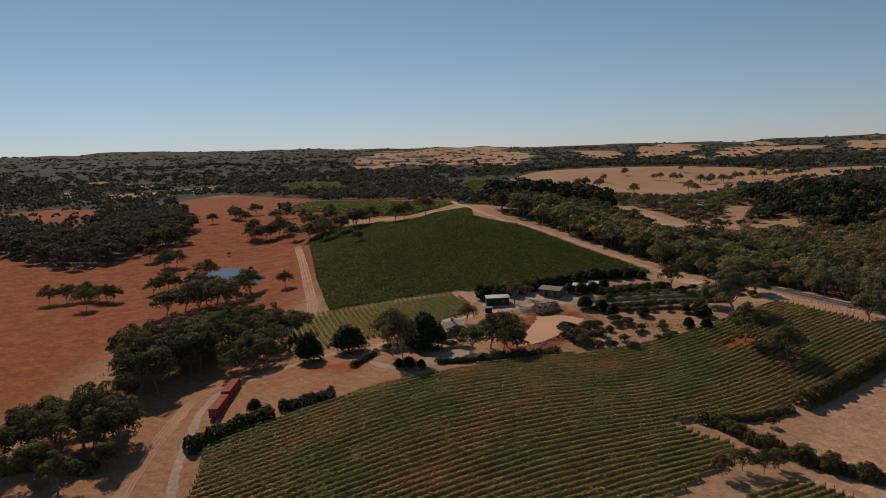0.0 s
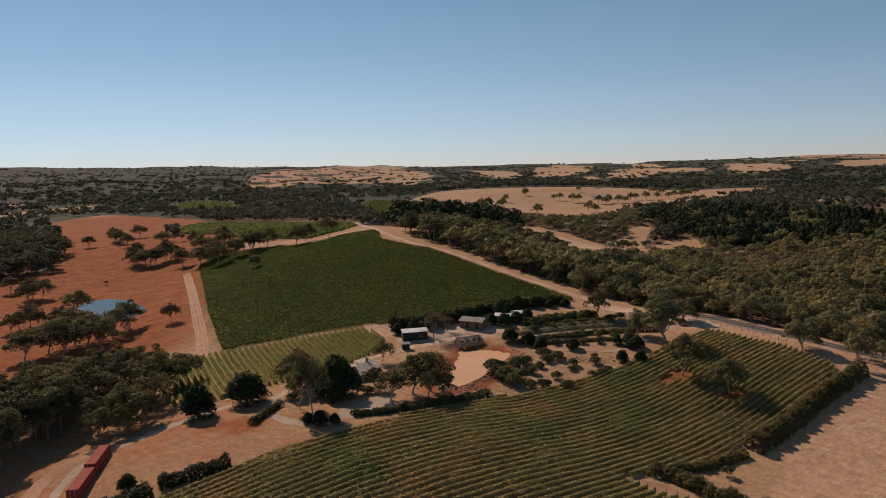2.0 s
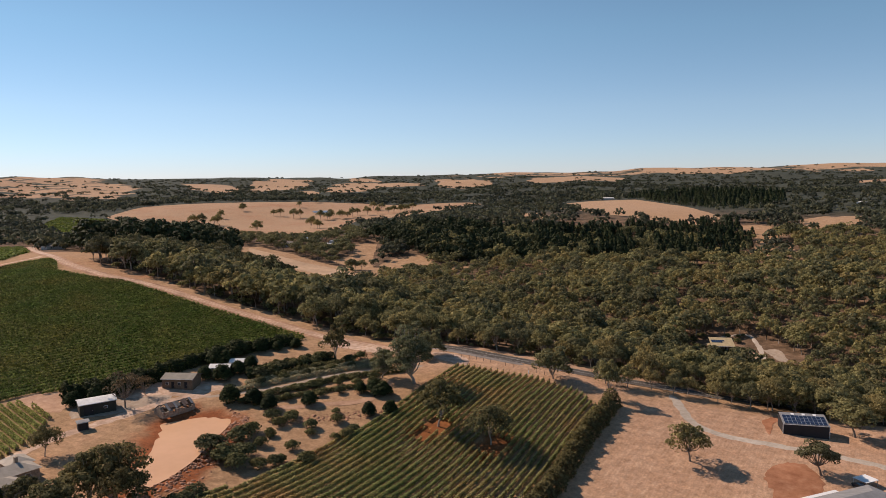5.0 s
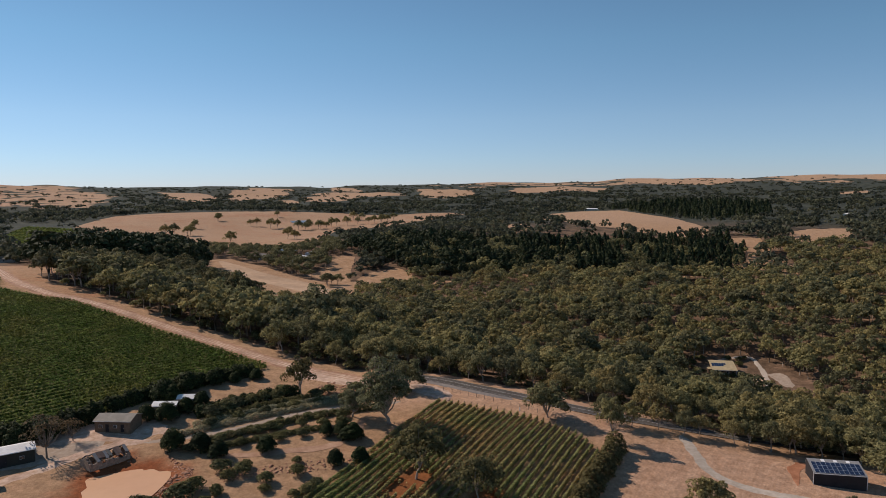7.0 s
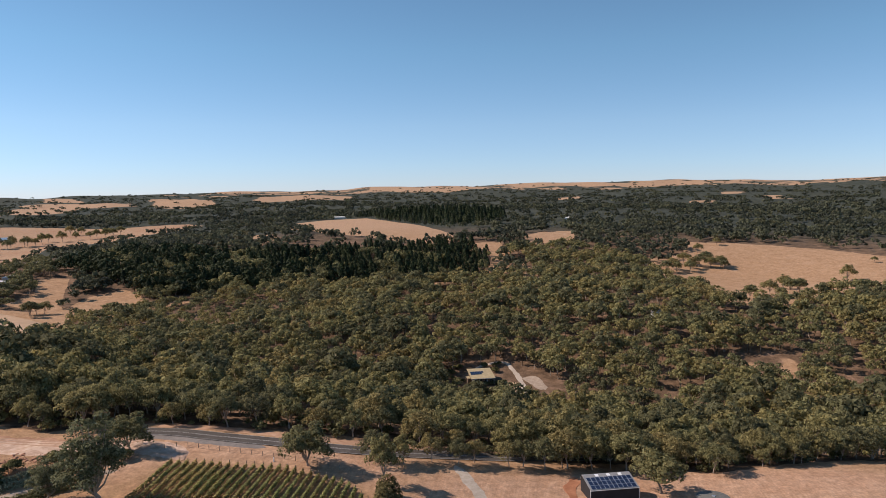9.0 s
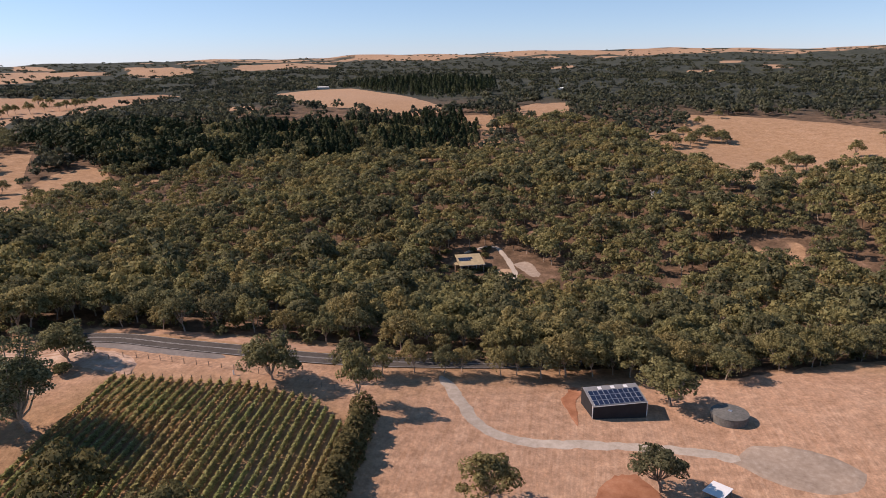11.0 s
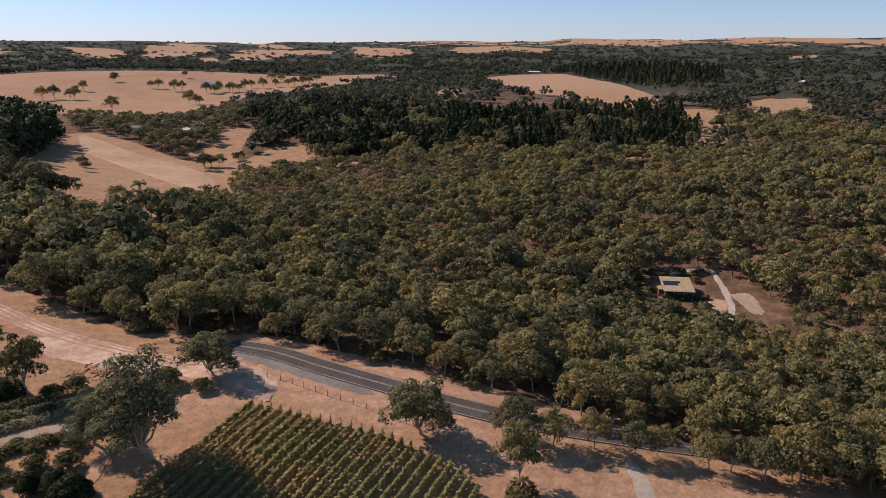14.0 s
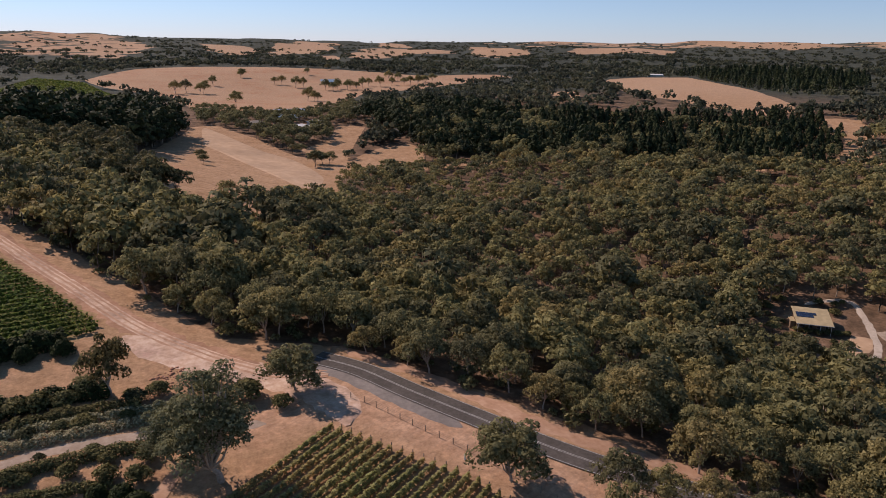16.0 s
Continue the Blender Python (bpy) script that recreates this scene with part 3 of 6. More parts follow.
def ribbon(name, points, width, material, lift, label, category="track", ragged=0.0, offset=0.0, dash=None):
    """A strip that follows the ground along a line on the plan."""
    c = spline(points, 2.0)
    t = np.gradient(c, axis=0)
    t /= np.linalg.norm(t, axis=1)[:, None] + 1e-9
    nrm = np.stack([-t[:, 1], t[:, 0]], -1)
    cols = max(2, int(width / 1.6) + 1)
    w = np.broadcast_to(np.asarray(width, float), (len(c),))
    rng = np.random.RandomState(len(c) + int(width * 10))
    if ragged:
        run = np.r_[0, np.cumsum(np.linalg.norm(np.diff(c, axis=0), axis=1))]
        w = w * np.sqrt(np.clip(np.minimum(run, run[-1] - run) / (width * 0.9), 0.02, 1))
    verts = []
    for j in range(cols):
        s = j / (cols - 1) - 0.5
        rag = rng.uniform(-1, 1, len(c)) * ragged if j in (0, cols - 1) else 0
        q = c + nrm * (offset + s * w + rag)[:, None]
        rise = -0.04 if ragged and j in (0, cols - 1) and cols > 2 else lift
        verts.append(np.stack([q[:, 0], q[:, 1], land(q[:, 0], q[:, 1]) + rise], -1))
    v = np.stack(verts, 1)
    n = len(c)
    idx = np.arange(n * cols).reshape(n, cols)
    f = np.stack([idx[:-1, 1:], idx[:-1, :-1], idx[1:, :-1], idx[1:, 1:]], -1).reshape(-1, 4)
    ob = new(name, big_mesh(name, v.reshape(-1, 3), f, [material]))
    return tagged(ob, label, category, kind="structure")


def patch(name, poly, material, lift, label, category="ground", level=None, gap=2.5, wobble=0.8):
    """A sheet inside an outline, on the ground or level."""
    p = spline(list(poly) + [poly[0]], 2.0)[:-1]
    rng = np.random.RandomState(len(p))
    c = p.mean(0)
    rings, m = 7, len(p)
    out = [np.array([[c[0], c[1]]])]
    for k in range(1, rings + 1):
        q = c + (p - c) * (k / rings)
        if k == rings:
            a = np.arange(m) * 6.2832 / m
            q = q + (p - c) * (0.07 * np.sin(a * 5 + m) + 0.05 * np.sin(a * 11) + 0.04 * np.sin(a * 23))[:, None] * (wobble > 0.3) + rng.uniform(-wobble, wobble, q.shape)
        out.append(q)
    q = np.concatenate(out)
    z = np.full(len(q), level) if level is not None else land(q[:, 0], q[:, 1]) + lift
    if level is None:
        z[-m:] -= lift + 0.04
    tri = [(0, 1 + i, 1 + (i + 1) % m) for i in range(m)]
    quad = []
    for k in range(rings - 1):
        a, b = 1 + k * m, 1 + (k + 1) * m
        quad += [(a + i, b + i, b + (i + 1) % m, a + (i + 1) % m) for i in range(m)]
    ob = new(name, mesh_of(name, np.column_stack([q, z]), tri + quad, material))
    return tagged(ob, label, category, kind="structure")


SEALED = [(140, 308), (147, 299), (153, 286), (160, 273), (169, 258), (182, 244), (205, 227), (232, 211), (262, 192), (300, 166), (360, 120)]
DIRT = [(9, 766), (13, 650), (20, 578), (26, 520), (38, 475), (53, 450), (66, 425), (82, 391), (96, 361), (107, 336), (118, 318), (129, 304), (140, 299)]
ribbon("road_verge", [(147, 311), (156, 297), (164, 281), (173, 264), (188, 248), (211, 230), (238, 214), (268, 195), (306, 169)], 5.0, M_VERGE, 0.05, "pinkish dry verge under the roadside trees", "verge", 0.8)
ribbon("dirt_road_verge", DIRT, 8.4, M_TRACK, 0.05, "reddish bare verge of the dirt road", "verge", 1.2)
ribbon("dirt_road", DIRT, 6.4, M_DIRT, 0.10, "wide pale pinkish dirt road", "road", 0.4)
for side in (-1.5, 0.1, 1.4):
    ribbon("wheel_rut", DIRT[2:], 0.7, M_VERGE, 0.125, "pale wheel rut in the dirt road", "track", 0.2, offset=side)
ribbon("dirt_road_junction", [(104, 332), (116, 315), (128, 303), (135, 295), (138, 287), (137, 279)], 9.5, M_DIRT, 0.12, "broad dirt apron at the road junction", "road", 0.7)
ribbon("road_shoulder", SEALED[:4], 4.2, M_SHOULDER, 0.13, "grey gravelled road shoulder", "road", 0.3, offset=-4.6)
ribbon("road", SEALED, 6.6, M_ASPHALT, 0.16, "dark asphalt country road", "road")
ribbon("edge_line", SEALED, 0.12, M_LINE, 0.175, "white painted edge line", "road marking", offset=-3.1)
ribbon("edge_line", SEALED, 0.12, M_LINE, 0.175, "white painted edge line", "road marking", offset=3.1)
ribbon("centre_line", SEALED, 0.10, M_LINE, 0.175, "white painted centre line", "road marking", offset=-0.18)
ribbon("centre_line", SEALED, 0.10, M_LINE, 0.175, "white painted centre line", "road marking", offset=0.18)
ribbon("shed_drive", [(186, 231), (180, 222), (175, 214), (174, 207), (178, 199), (185, 191), (192, 181), (197, 171), (199, 160), (204, 150)], 4.0, M_PALE_GRAVEL, 0.08, "pale grey gravel driveway through dry grass", "track", 0.4)
patch("gravel_turning", [(196, 168), (205, 166), (210, 156), (207, 146), (198, 148), (194, 158)], M_GRAVEL, 0.10, "pale gravel turning area by the house", wobble=0.3)
patch("red_bank", [(157, 174), (164, 180), (169, 185), (181, 183), (180, 179), (176, 172), (166, 170)], M_REDDIRT, 0.06, "bare red earth bank below the house")
patch("cut_bank", [(198, 206), (204, 207), (208, 206), (206, 204), (200, 203), (194, 200), (189, 197), (190, 199), (194, 203)], M_REDDIRT, 0.06, "bare red earth cut beside the shed")
ribbon("garden_lane", [(52, 296), (64, 294), (76, 293), (90, 294), (104, 292), (114, 289), (124, 286)], 3.4, M_GRAVEL, 0.09, "pale gravel lane through the garden", "track", 0.3)
ribbon("yard_drive", [(54, 297), (46, 298), (36, 296), (26, 291), (14, 286), (6, 280)], 5.0, M_DIRT, 0.08, "pale dirt yard between the sheds", "track", 0.8)
ribbon("house_drive", [(8, 281), (-2, 273), (-9, 262), (-14, 254)], 3.0, M_DIRT, 0.07, "narrow dirt drive beside the vines", "track", 0.5)
ribbon("garden_path", [(66, 280), (74, 277), (84, 274), (94, 271), (103, 274), (109, 281)], 2.6, M_VERGE, 0.08, "curved pale garden path", "path", 0.4)
patch("shed_apron", [(14, 296), (26, 294), (40, 296), (44, 303), (34, 306), (16, 304)], M_GRAVEL, 0.05, "grey-pink worn yard between the sheds", wobble=0.3)
patch("yard", [(38, 303), (48, 299), (58, 299), (60, 306), (52, 313), (40, 316), (30, 312), (30, 304)], M_DIRT, 0.06, "pale dirt yard in front of the sheds")
patch("dam_water", DAM, M_CLAY, 0, "flat opaque peach-coloured muddy dam water", "dam", level=DAM_Z, wobble=0.2)
patch("pond_water", POND, M_WATER, 0, "small blue-grey farm pond", "pond", level=POND_Z, wobble=0.2)
patch("hill_pond_water", HILL_POND, M_FARWATER, 0, "small blue farm dam on a dry hillside", "pond", level=HILL_POND_Z, wobble=0.2)
patch("far_pond_water", FAR_POND, M_FARWATER, 0, "distant blue farm pond", "pond", level=FAR_POND_Z, wobble=0.2)
ribbon("farm_lane", [(-60, 138), (-66, 160), (-70, 182), (-72, 204), (-67, 217), (-58, 225), (-46, 234), (-36, 240)], 4.0, M_GRAVEL, 0.08, "grey gravel farm lane", "track", 0.5)
ribbon("wheel_track", [(-74, 140), (-77, 165), (-78, 190), (-77, 208), (-70, 220)], 5.5, M_TRACK, 0.06, "rutted brown wheel track", "track", 1.0)
for side in (-1.6, -0.6, 0.7, 1.7):
    ribbon("wheel_rut", [(-74, 140), (-77, 165), (-78, 190), (-77, 208), (-70, 220)], 0.4, M_VERGE, 0.09, "pale wheel rut beside the lane", "track", 0.12, offset=side)
ribbon("vineyard_track", [(-58, 300), (-64, 330), (-74, 372), (-90, 440), (-106, 505)], 6.0, M_TRACK, 0.07, "worn dirt track along the vineyard edge", "track", 0.7)
for side in (-1.9, -0.5, 1.2, 2.3):
    ribbon("wheel_rut", [(-58, 300), (-64, 330), (-74, 372), (-90, 440), (-106, 505)], 0.5, M_VERGE, 0.10, "pale wheel rut in the vineyard track", "track", 0.12, offset=side)
ribbon("house_lane", [(-21, 249), (-25, 242), (-27, 233), (-27, 227), (-23, 220), (-18, 215), (-13, 213), (-7, 217), (-3, 223), (4, 225), (10, 223)], 3.6, M_GRAVEL, 0.08, "grey gravel loop by the house", "track", 0.4)
ribbon("forest_drive", [(334, 329), (343, 327), (350, 321), (342, 310), (333, 301), (326, 295), (318, 291), (312, 292), (306, 297)], 3.4, M_PALE_GRAVEL, 0.14, "pale drive round the house in the forest", "track", 0.5)
patch("clearing_bare", [(337, 304), (344, 299), (339, 292), (333, 286), (328, 286), (330, 291), (334, 298)], M_GRAVEL, 0.07, "bare pinkish ground beside the forest drive", wobble=0.5)
patch("drive_lawn", [(327, 305), (332, 301), (325, 296), (315, 294), (314, 298), (320, 303)], M_PALE_STRAW, 0.07, "dry straw plot inside the forest drive", wobble=0.4)
ribbon("back_track", [(-26, 520), (-14, 537), (6, 560), (15, 582)], 3.4, M_DIRT, 0.08, "pale track between two vineyards", "track", 0.5)
patch("headland", [(-84, 590), (-53, 563), (-27, 536), (-25, 516), (-63, 547), (-81, 557)], M_TRACK, 0.07, "bare pinkish headland under trees", wobble=0.4)
ribbon("vineyard_corner_track", [(60, 189), (69, 185), (76, 178.5), (80, 174), (86, 168), (90, 162), (96, 150), (100, 134)], 4.2, M_TRACK, 0.07, "bare pinkish track between the vines and the scrub", "track", 0.6)
patch("gravel_court", [(-7, 223), (-3, 227), (4, 233), (8, 235), (9, 228), (11, 223), (6, 219), (0, 217), (-6, 215)], M_GRAVEL, 0.10, "grey gravel court in front of the farmhouse", wobble=0.2)
patch("mown_strip", [(176, 672), (184, 630), (192, 570), (200, 512), (222, 552), (226, 616), (212, 660), (197, 728), (188, 748)], M_PALE_STRAW, 0.35, "paler mown strip of a dry paddock", wobble=0.2)
patch("corner_bare", [(0, 318), (6, 322), (16, 317), (18, 309), (12, 303), (6, 308)], M_VERGE, 0.06, "bare straw corner beside young vines")


# ---- trees ----
def scatter(poly, gap, seed, keep_off=(), margin=0.0):
    """Places on a jittered grid inside an outline."""
    rng = np.random.RandomState(seed)
    p = np.array(poly, float)
    xs, ys = np.arange(p[:, 0].min(), p[:, 0].max(), gap), np.arange(p[:, 1].min(), p[:, 1].max(), gap)
    x, y = [a.ravel() for a in np.meshgrid(xs, ys)]
    x, y = x + rng.uniform(-0.48, 0.48, len(x)) * gap, y + rng.uniform(-0.48, 0.48, len(x)) * gap
    ok = edge_distance(poly, x, y) < -margin
    for q in keep_off:
        ok &= edge_distance(q, x, y) > 3.0
    return np.stack([x[ok], y[ok]], -1)


def tube(verts, faces, path, radii, sides=5):
    base = len(verts)
    path = [np.array(p, float) for p in path]
    for i, (p, r) in enumerate(zip(path, radii)):
        d = path[min(i + 1, len(path) - 1)] - path[max(i - 1, 0)]
        d /= np.linalg.norm(d) + 1e-9
        a = np.cross(d, (0.3, 0.9, 0.2))
        a /= np.linalg.norm(a)
        b = np.cross(d, a)
        for k in range(sides):
            q = 6.2832 * k / sides
            verts.append(p + r * (math.cos(q) * a + math.sin(q) * b))
    for i in range(len(path) - 1):
        for k in range(sides):
            o = base + i * sides
            faces.append((o + k, o + (k + 1) % sides, o + sides + (k + 1) % sides, o + sides + k))


def cards(centres, normals, sizes, rng, outward=None):
    """Small uneven leaf clumps: verts, triangles and soft normals that follow the clump they sit on."""
    n = len(centres)
    nr = normals / (np.linalg.norm(normals, axis=1)[:, None] + 1e-9)
    a = np.cross(nr, rng.normal(size=(n, 3)))
    a /= np.linalg.norm(a, axis=1)[:, None] + 1e-9
    b = np.cross(nr, a)
    s = np.asarray(sizes)[:, None]
    jit = lambda lo, hi: rng.uniform(lo, hi, (n, 1))
    v = np.stack([centres - a * s * jit(0.5, 0.9) - b * s * jit(0.1, 0.5), centres + a * s * jit(0.5, 0.9) - b * s * jit(0.1, 0.5), centres + b * s * jit(0.5, 1.0) + nr * s * jit(-0.25, 0.15)], 1)
    soft_n = 0.6 * nr + (0, 0, 0.25) + (0.75 * outward if outward is not None else 0.4 * nr)
    soft_n /= np.linalg.norm(soft_n, axis=1)[:, None] + 1e-9
    return v.reshape(-1, 3), np.arange(n * 3).reshape(n, 3), np.repeat(soft_n, 3, axis=0)


def crown_points(rng, puffs, spread, leaves, up=0.35):
    """Leaf places and directions on the skins of the puffs (centre, radius)."""
    pts, nrm, out = [], [], []
    for c, r in puffs:
        d = rng.normal(size=(leaves, 3))
        d[:, 2] = np.abs(d[:, 2] + up) * np.where(rng.uniform(0, 1, leaves) < 0.85, 1, -1)
        d /= np.linalg.norm(d, axis=1)[:, None]
        k = r * rng.uniform(0.72, 1.08, (leaves, 1)) * np.array([1, 1, 0.78])
        pts.append(c + d * k)
        out.append(d)
        nrm.append(d + rng.normal(size=(leaves, 3)) * spread)
    return np.concatenate(pts), np.concatenate(nrm), np.concatenate(out)


def gum_shape(seed, h, r, count, leaves, size, low=0.38, sides=5, limbs=7, fluff=(0.18, 0.36), spread=0.4, deep=0.55):
    """A gum tree: wood (verts, faces) and crown (verts, quads)."""
    rng = np.random.RandomState(seed)
    lean = rng.uniform(-0.06, 0.06, 2) * h
    fork = np.array([lean[0], lean[1], h * low * rng.uniform(0.8, 1.0)])
    puffs = []
    for i in range(count):
        a = 6.2832 * (i * 0.618 + rng.uniform(-0.08, 0.08))
        k = math.sqrt((i + 0.6) / count) * rng.uniform(0.75, 1.05)
        top = (1 - 0.62 * k ** 1.8) * rng.uniform(0.82, 1.06)
        zc = h * (low + (0.93 - low) * top * rng.uniform(deep, 1.0))
        puffs.append((np.array([lean[0] + r * 0.85 * k * math.cos(a), lean[1] + r * 0.85 * k * math.sin(a), zc]), r * rng.uniform(*fluff)))
    wv, wf = [], []
    t = h * 0.018
    tube(wv, wf, [(0, 0, -0.6), (lean[0] * 0.3, lean[1] * 0.3, fork[2] * 0.5), fork], [t * 1.35, t, t * 0.8], sides)
    for c, pr in puffs[:limbs] if limbs < count else puffs:
        m = fork + (c - fork) * 0.5 + np.array([0, 0, -0.06 * h])
        tube(wv, wf, [fork - (0, 0, 0.2), m, c + (0, 0, 0.2 * pr)], [t * 0.62, t * 0.4, t * 0.14], max(3, sides - 1))
    p, q, o = crown_points(rng, puffs, spread, leaves)
    return (np.array(wv), np.array(wf)), cards(p, q, size * rng.uniform(0.6, 1.25, len(p)), rng, o)


def pine_shape(seed, h, r, count, size, sides=5, low=0.12):
    rng = np.random.RandomState(seed)
    k = rng.uniform(0, 1, count) ** 0.8
    rad = r * (1 - k ** 1.5) ** 0.7 * rng.uniform(0.65, 1.05, count)
    a = rng.uniform(0, 6.2832, count)
    lump = 1 + 0.18 * np.sin(a * 3 + k * 17 + seed)
    p = np.stack([rad * lump * np.cos(a), rad * lump * np.sin(a), h * (low + (0.97 - low) * k)], -1)
    q = np.stack([np.cos(a), np.sin(a), np.full(count, 0.5)], -1) + rng.normal(size=(count, 3)) * 0.45
    wv, wf = [], []
    tube(wv, wf, [(0, 0, -0.6), (0, 0, h * 0.5), (0, 0, h * 0.95)], [h * 0.022, h * 0.014, 0.03], sides)
    return (np.array(wv), np.array(wf)), cards(p, q, size * rng.uniform(0.7, 1.3, count), rng)


def bush_shape(seed, h, r, count, leaves, size, drop=0.36):
    rng = np.random.RandomState(seed)
    puffs = []
    for i in range(count):
        a, k = 6.2832 * i * 0.618, math.sqrt((i + 0.4) / count)
        puffs.append((np.array([r * 0.62 * k * math.cos(a), r * 0.62 * k * math.sin(a), h * (0.72 - drop * k * k) * rng.uniform(0.8, 1.05)]), r * rng.uniform(0.32, 0.5)))
    p, q, o = crown_points(rng, puffs, 0.5, leaves)
    p[:, 2] = np.clip(p[:, 2], 0.1, h)
    wv, wf = [], []
    for c, pr in puffs[:4]:
        tube(wv, wf, [(0, 0, -0.3), c * 0.5, c], [0.09, 0.07, 0.03], 4)
    return (np.array(wv), np.array(wf)), cards(p, q, size * rng.uniform(0.6, 1.25, len(p)), rng, o)


def prototype(name, shape, leaf, wood, crown="crown"):
    """Wood and crown meshes of one kind of plant."""
    (wv, wf), (cv, cf, cn) = shape
    return big_mesh(name + "_trunk", wv, wf, [wood]), big_mesh(name + "_" + crown, cv, cf, [leaf], normals=cn)


GUMS = [prototype("gum", gum_shape(10 + i, 12, 6.2 + 0.5 * (i % 3), 28 + 2 * (i % 4), 92, 0.46, 0.22 + 0.04 * (i % 3), 6, 9), M_GUM, M_PALE_BARK) for i in range(6)]
TALL = prototype("tall_gum", gum_shape(31, 16, 4.6, 64, 150, 0.24, 0.14, 6, 34, (0.2, 0.34), 0.4, 0.3), M_TALL_GUM, M_PALE_BARK)
ROUND = prototype("round_gum", gum_shape(46, 12, 5.4, 36, 120, 0.4, 0.12, 6, 12, (0.22, 0.38), 0.4, 0.3), M_GUM, M_PALE_BARK)
BELT = [prototype("belt_gum", gum_shape(34 + i, 12, 4.7, 30, 130, 0.36, 0.32, 6, 10, (0.22, 0.38), 0.4, 0.4), M_DARK_GUM, M_BARK) for i in range(3)]
DARK_GUMS = [(g[0], g[1].copy()) for g in GUMS[:4]]
for g in DARK_GUMS:
    g[1].materials[0] = M_DARK_GUM
SPARSE = [prototype("thin_gum", gum_shape(40 + i, 12, 5.2, 24, 110, 0.42, 0.26, 6, 20, (0.2, 0.36), 0.4, 0.45), M_GUM, M_BARK) for i in range(2)]
BUSHES = [prototype("bush", bush_shape(60 + i, 3.0, 2.2, 13, 100, 0.28), M_BUSH, M_BARK, "foliage") for i in range(3)]
DOMES = [prototype("dome", bush_shape(70 + i, 7.0, 3.9, 30, 180, 0.4, 0.52), M_CYPRESS, M_BARK, "foliage") for i in range(2)]
BARE = prototype("bare_tree", gum_shape(80, 9, 4.4, 16, 40, 0.3, 0.3, 6, 16), M_BARE, M_BARK)
tree_rng = np.random.RandomState(7)


def plant(name, proto, native, x, y, h, label, category="tree", group="", wide=1.0, crown="crown"):
    """One plant of height h."""
    s = h / native
    ob = new(name)
    ob.empty_display_size = 0.5
    ob.matrix_basis = pose(x, y, gz(x, y), 0, 0, tree_rng.uniform(0, 360)) @ Matrix.Diagonal((s * wide, s * wide, s, 1))
    tagged(ob, label, category, group)
    part("trunk" if crown == "crown" else "stems", proto[0], ob)
    part(crown, proto[1], ob)
    return ob


def gums(places, label, group="", thin=False, wide=1.0, dark=False):
    """Rows of x, y, height."""
    for i, (x, y, h) in enumerate(places):
        proto = DARK_GUMS[i % 4] if dark else SPARSE[i % 2] if thin else GUMS[i % 6]
        plant("gum_tree", proto, 12, x, y, h, label, "tree", group, wide * tree_rng.uniform(0.9, 1.15))


def bushes(places, label, group="", dark=False, wide=1.0):
    for i, (x, y, h) in enumerate(places):
        if dark:
            plant("dark_shrub", DOMES[i % 2], 7, x, y, h, label, "shrub", group, wide * tree_rng.uniform(0.9, 1.1), "foliage")
        else:
            plant("shrub", BUSHES[i % 3], 3, x, y, h, label, "shrub", group, wide * tree_rng.uniform(0.85, 1.2), "foliage")


gums([(155.5, 197.2, 12), (179, 175.5, 10.5), (212, 185.5, 12)], "lone spreading gum tree in a dry paddock", "paddock gums", True, 1.25)
plant("gum_tree", ROUND, 12, 156, 254.5, 13.5, "broad leafy gum tree beside the road", "tree", "", 1.1)
gums([(161.5, 234, 13.5)], "slender yellowish gum tree beside the road", wide=0.7)
plant("gum_tree", ROUND, 12, 132, 295, 12, "dark leafy gum tree at the dirt junction", "tree", "", 1.15)
gums([(100, 307, 13.5)], "small gum tree at the garden fence", wide=0.72, dark=True)
gums([(106.5, 246, 15), (114.5, 230.5, 12.5)], "grey-green gum tree standing among the vines", dark=True)
plant("tall_gum_tree", TALL, 16, 114, 274.2, 24.0, "tall bushy gum tree with pale limbs beside the lane", "tree", "", 1.15)
plant("tall_gum_tree", TALL, 16, 107, 284, 12, "bushy gum tree at the end of the lane", "tree", "", 1.3)
gums([(15, 236, 13), (21, 239, 14), (19, 231, 11), (8, 230, 10), (-19, 252, 12), (-20, 242, 13), (8, 272, 8), (4, 240, 8), (24, 232, 9)], "tall gum tree beside the old house", "house gums", dark=True)
for x, y, h in ((-14, 219.5, 18), (-18, 226, 14)):
    plant("gum_tree", DARK_GUMS[1], 12, x, y, h, "tall slender dark gum tree by the gravel loop", "tree", "loop gums", 0.58)
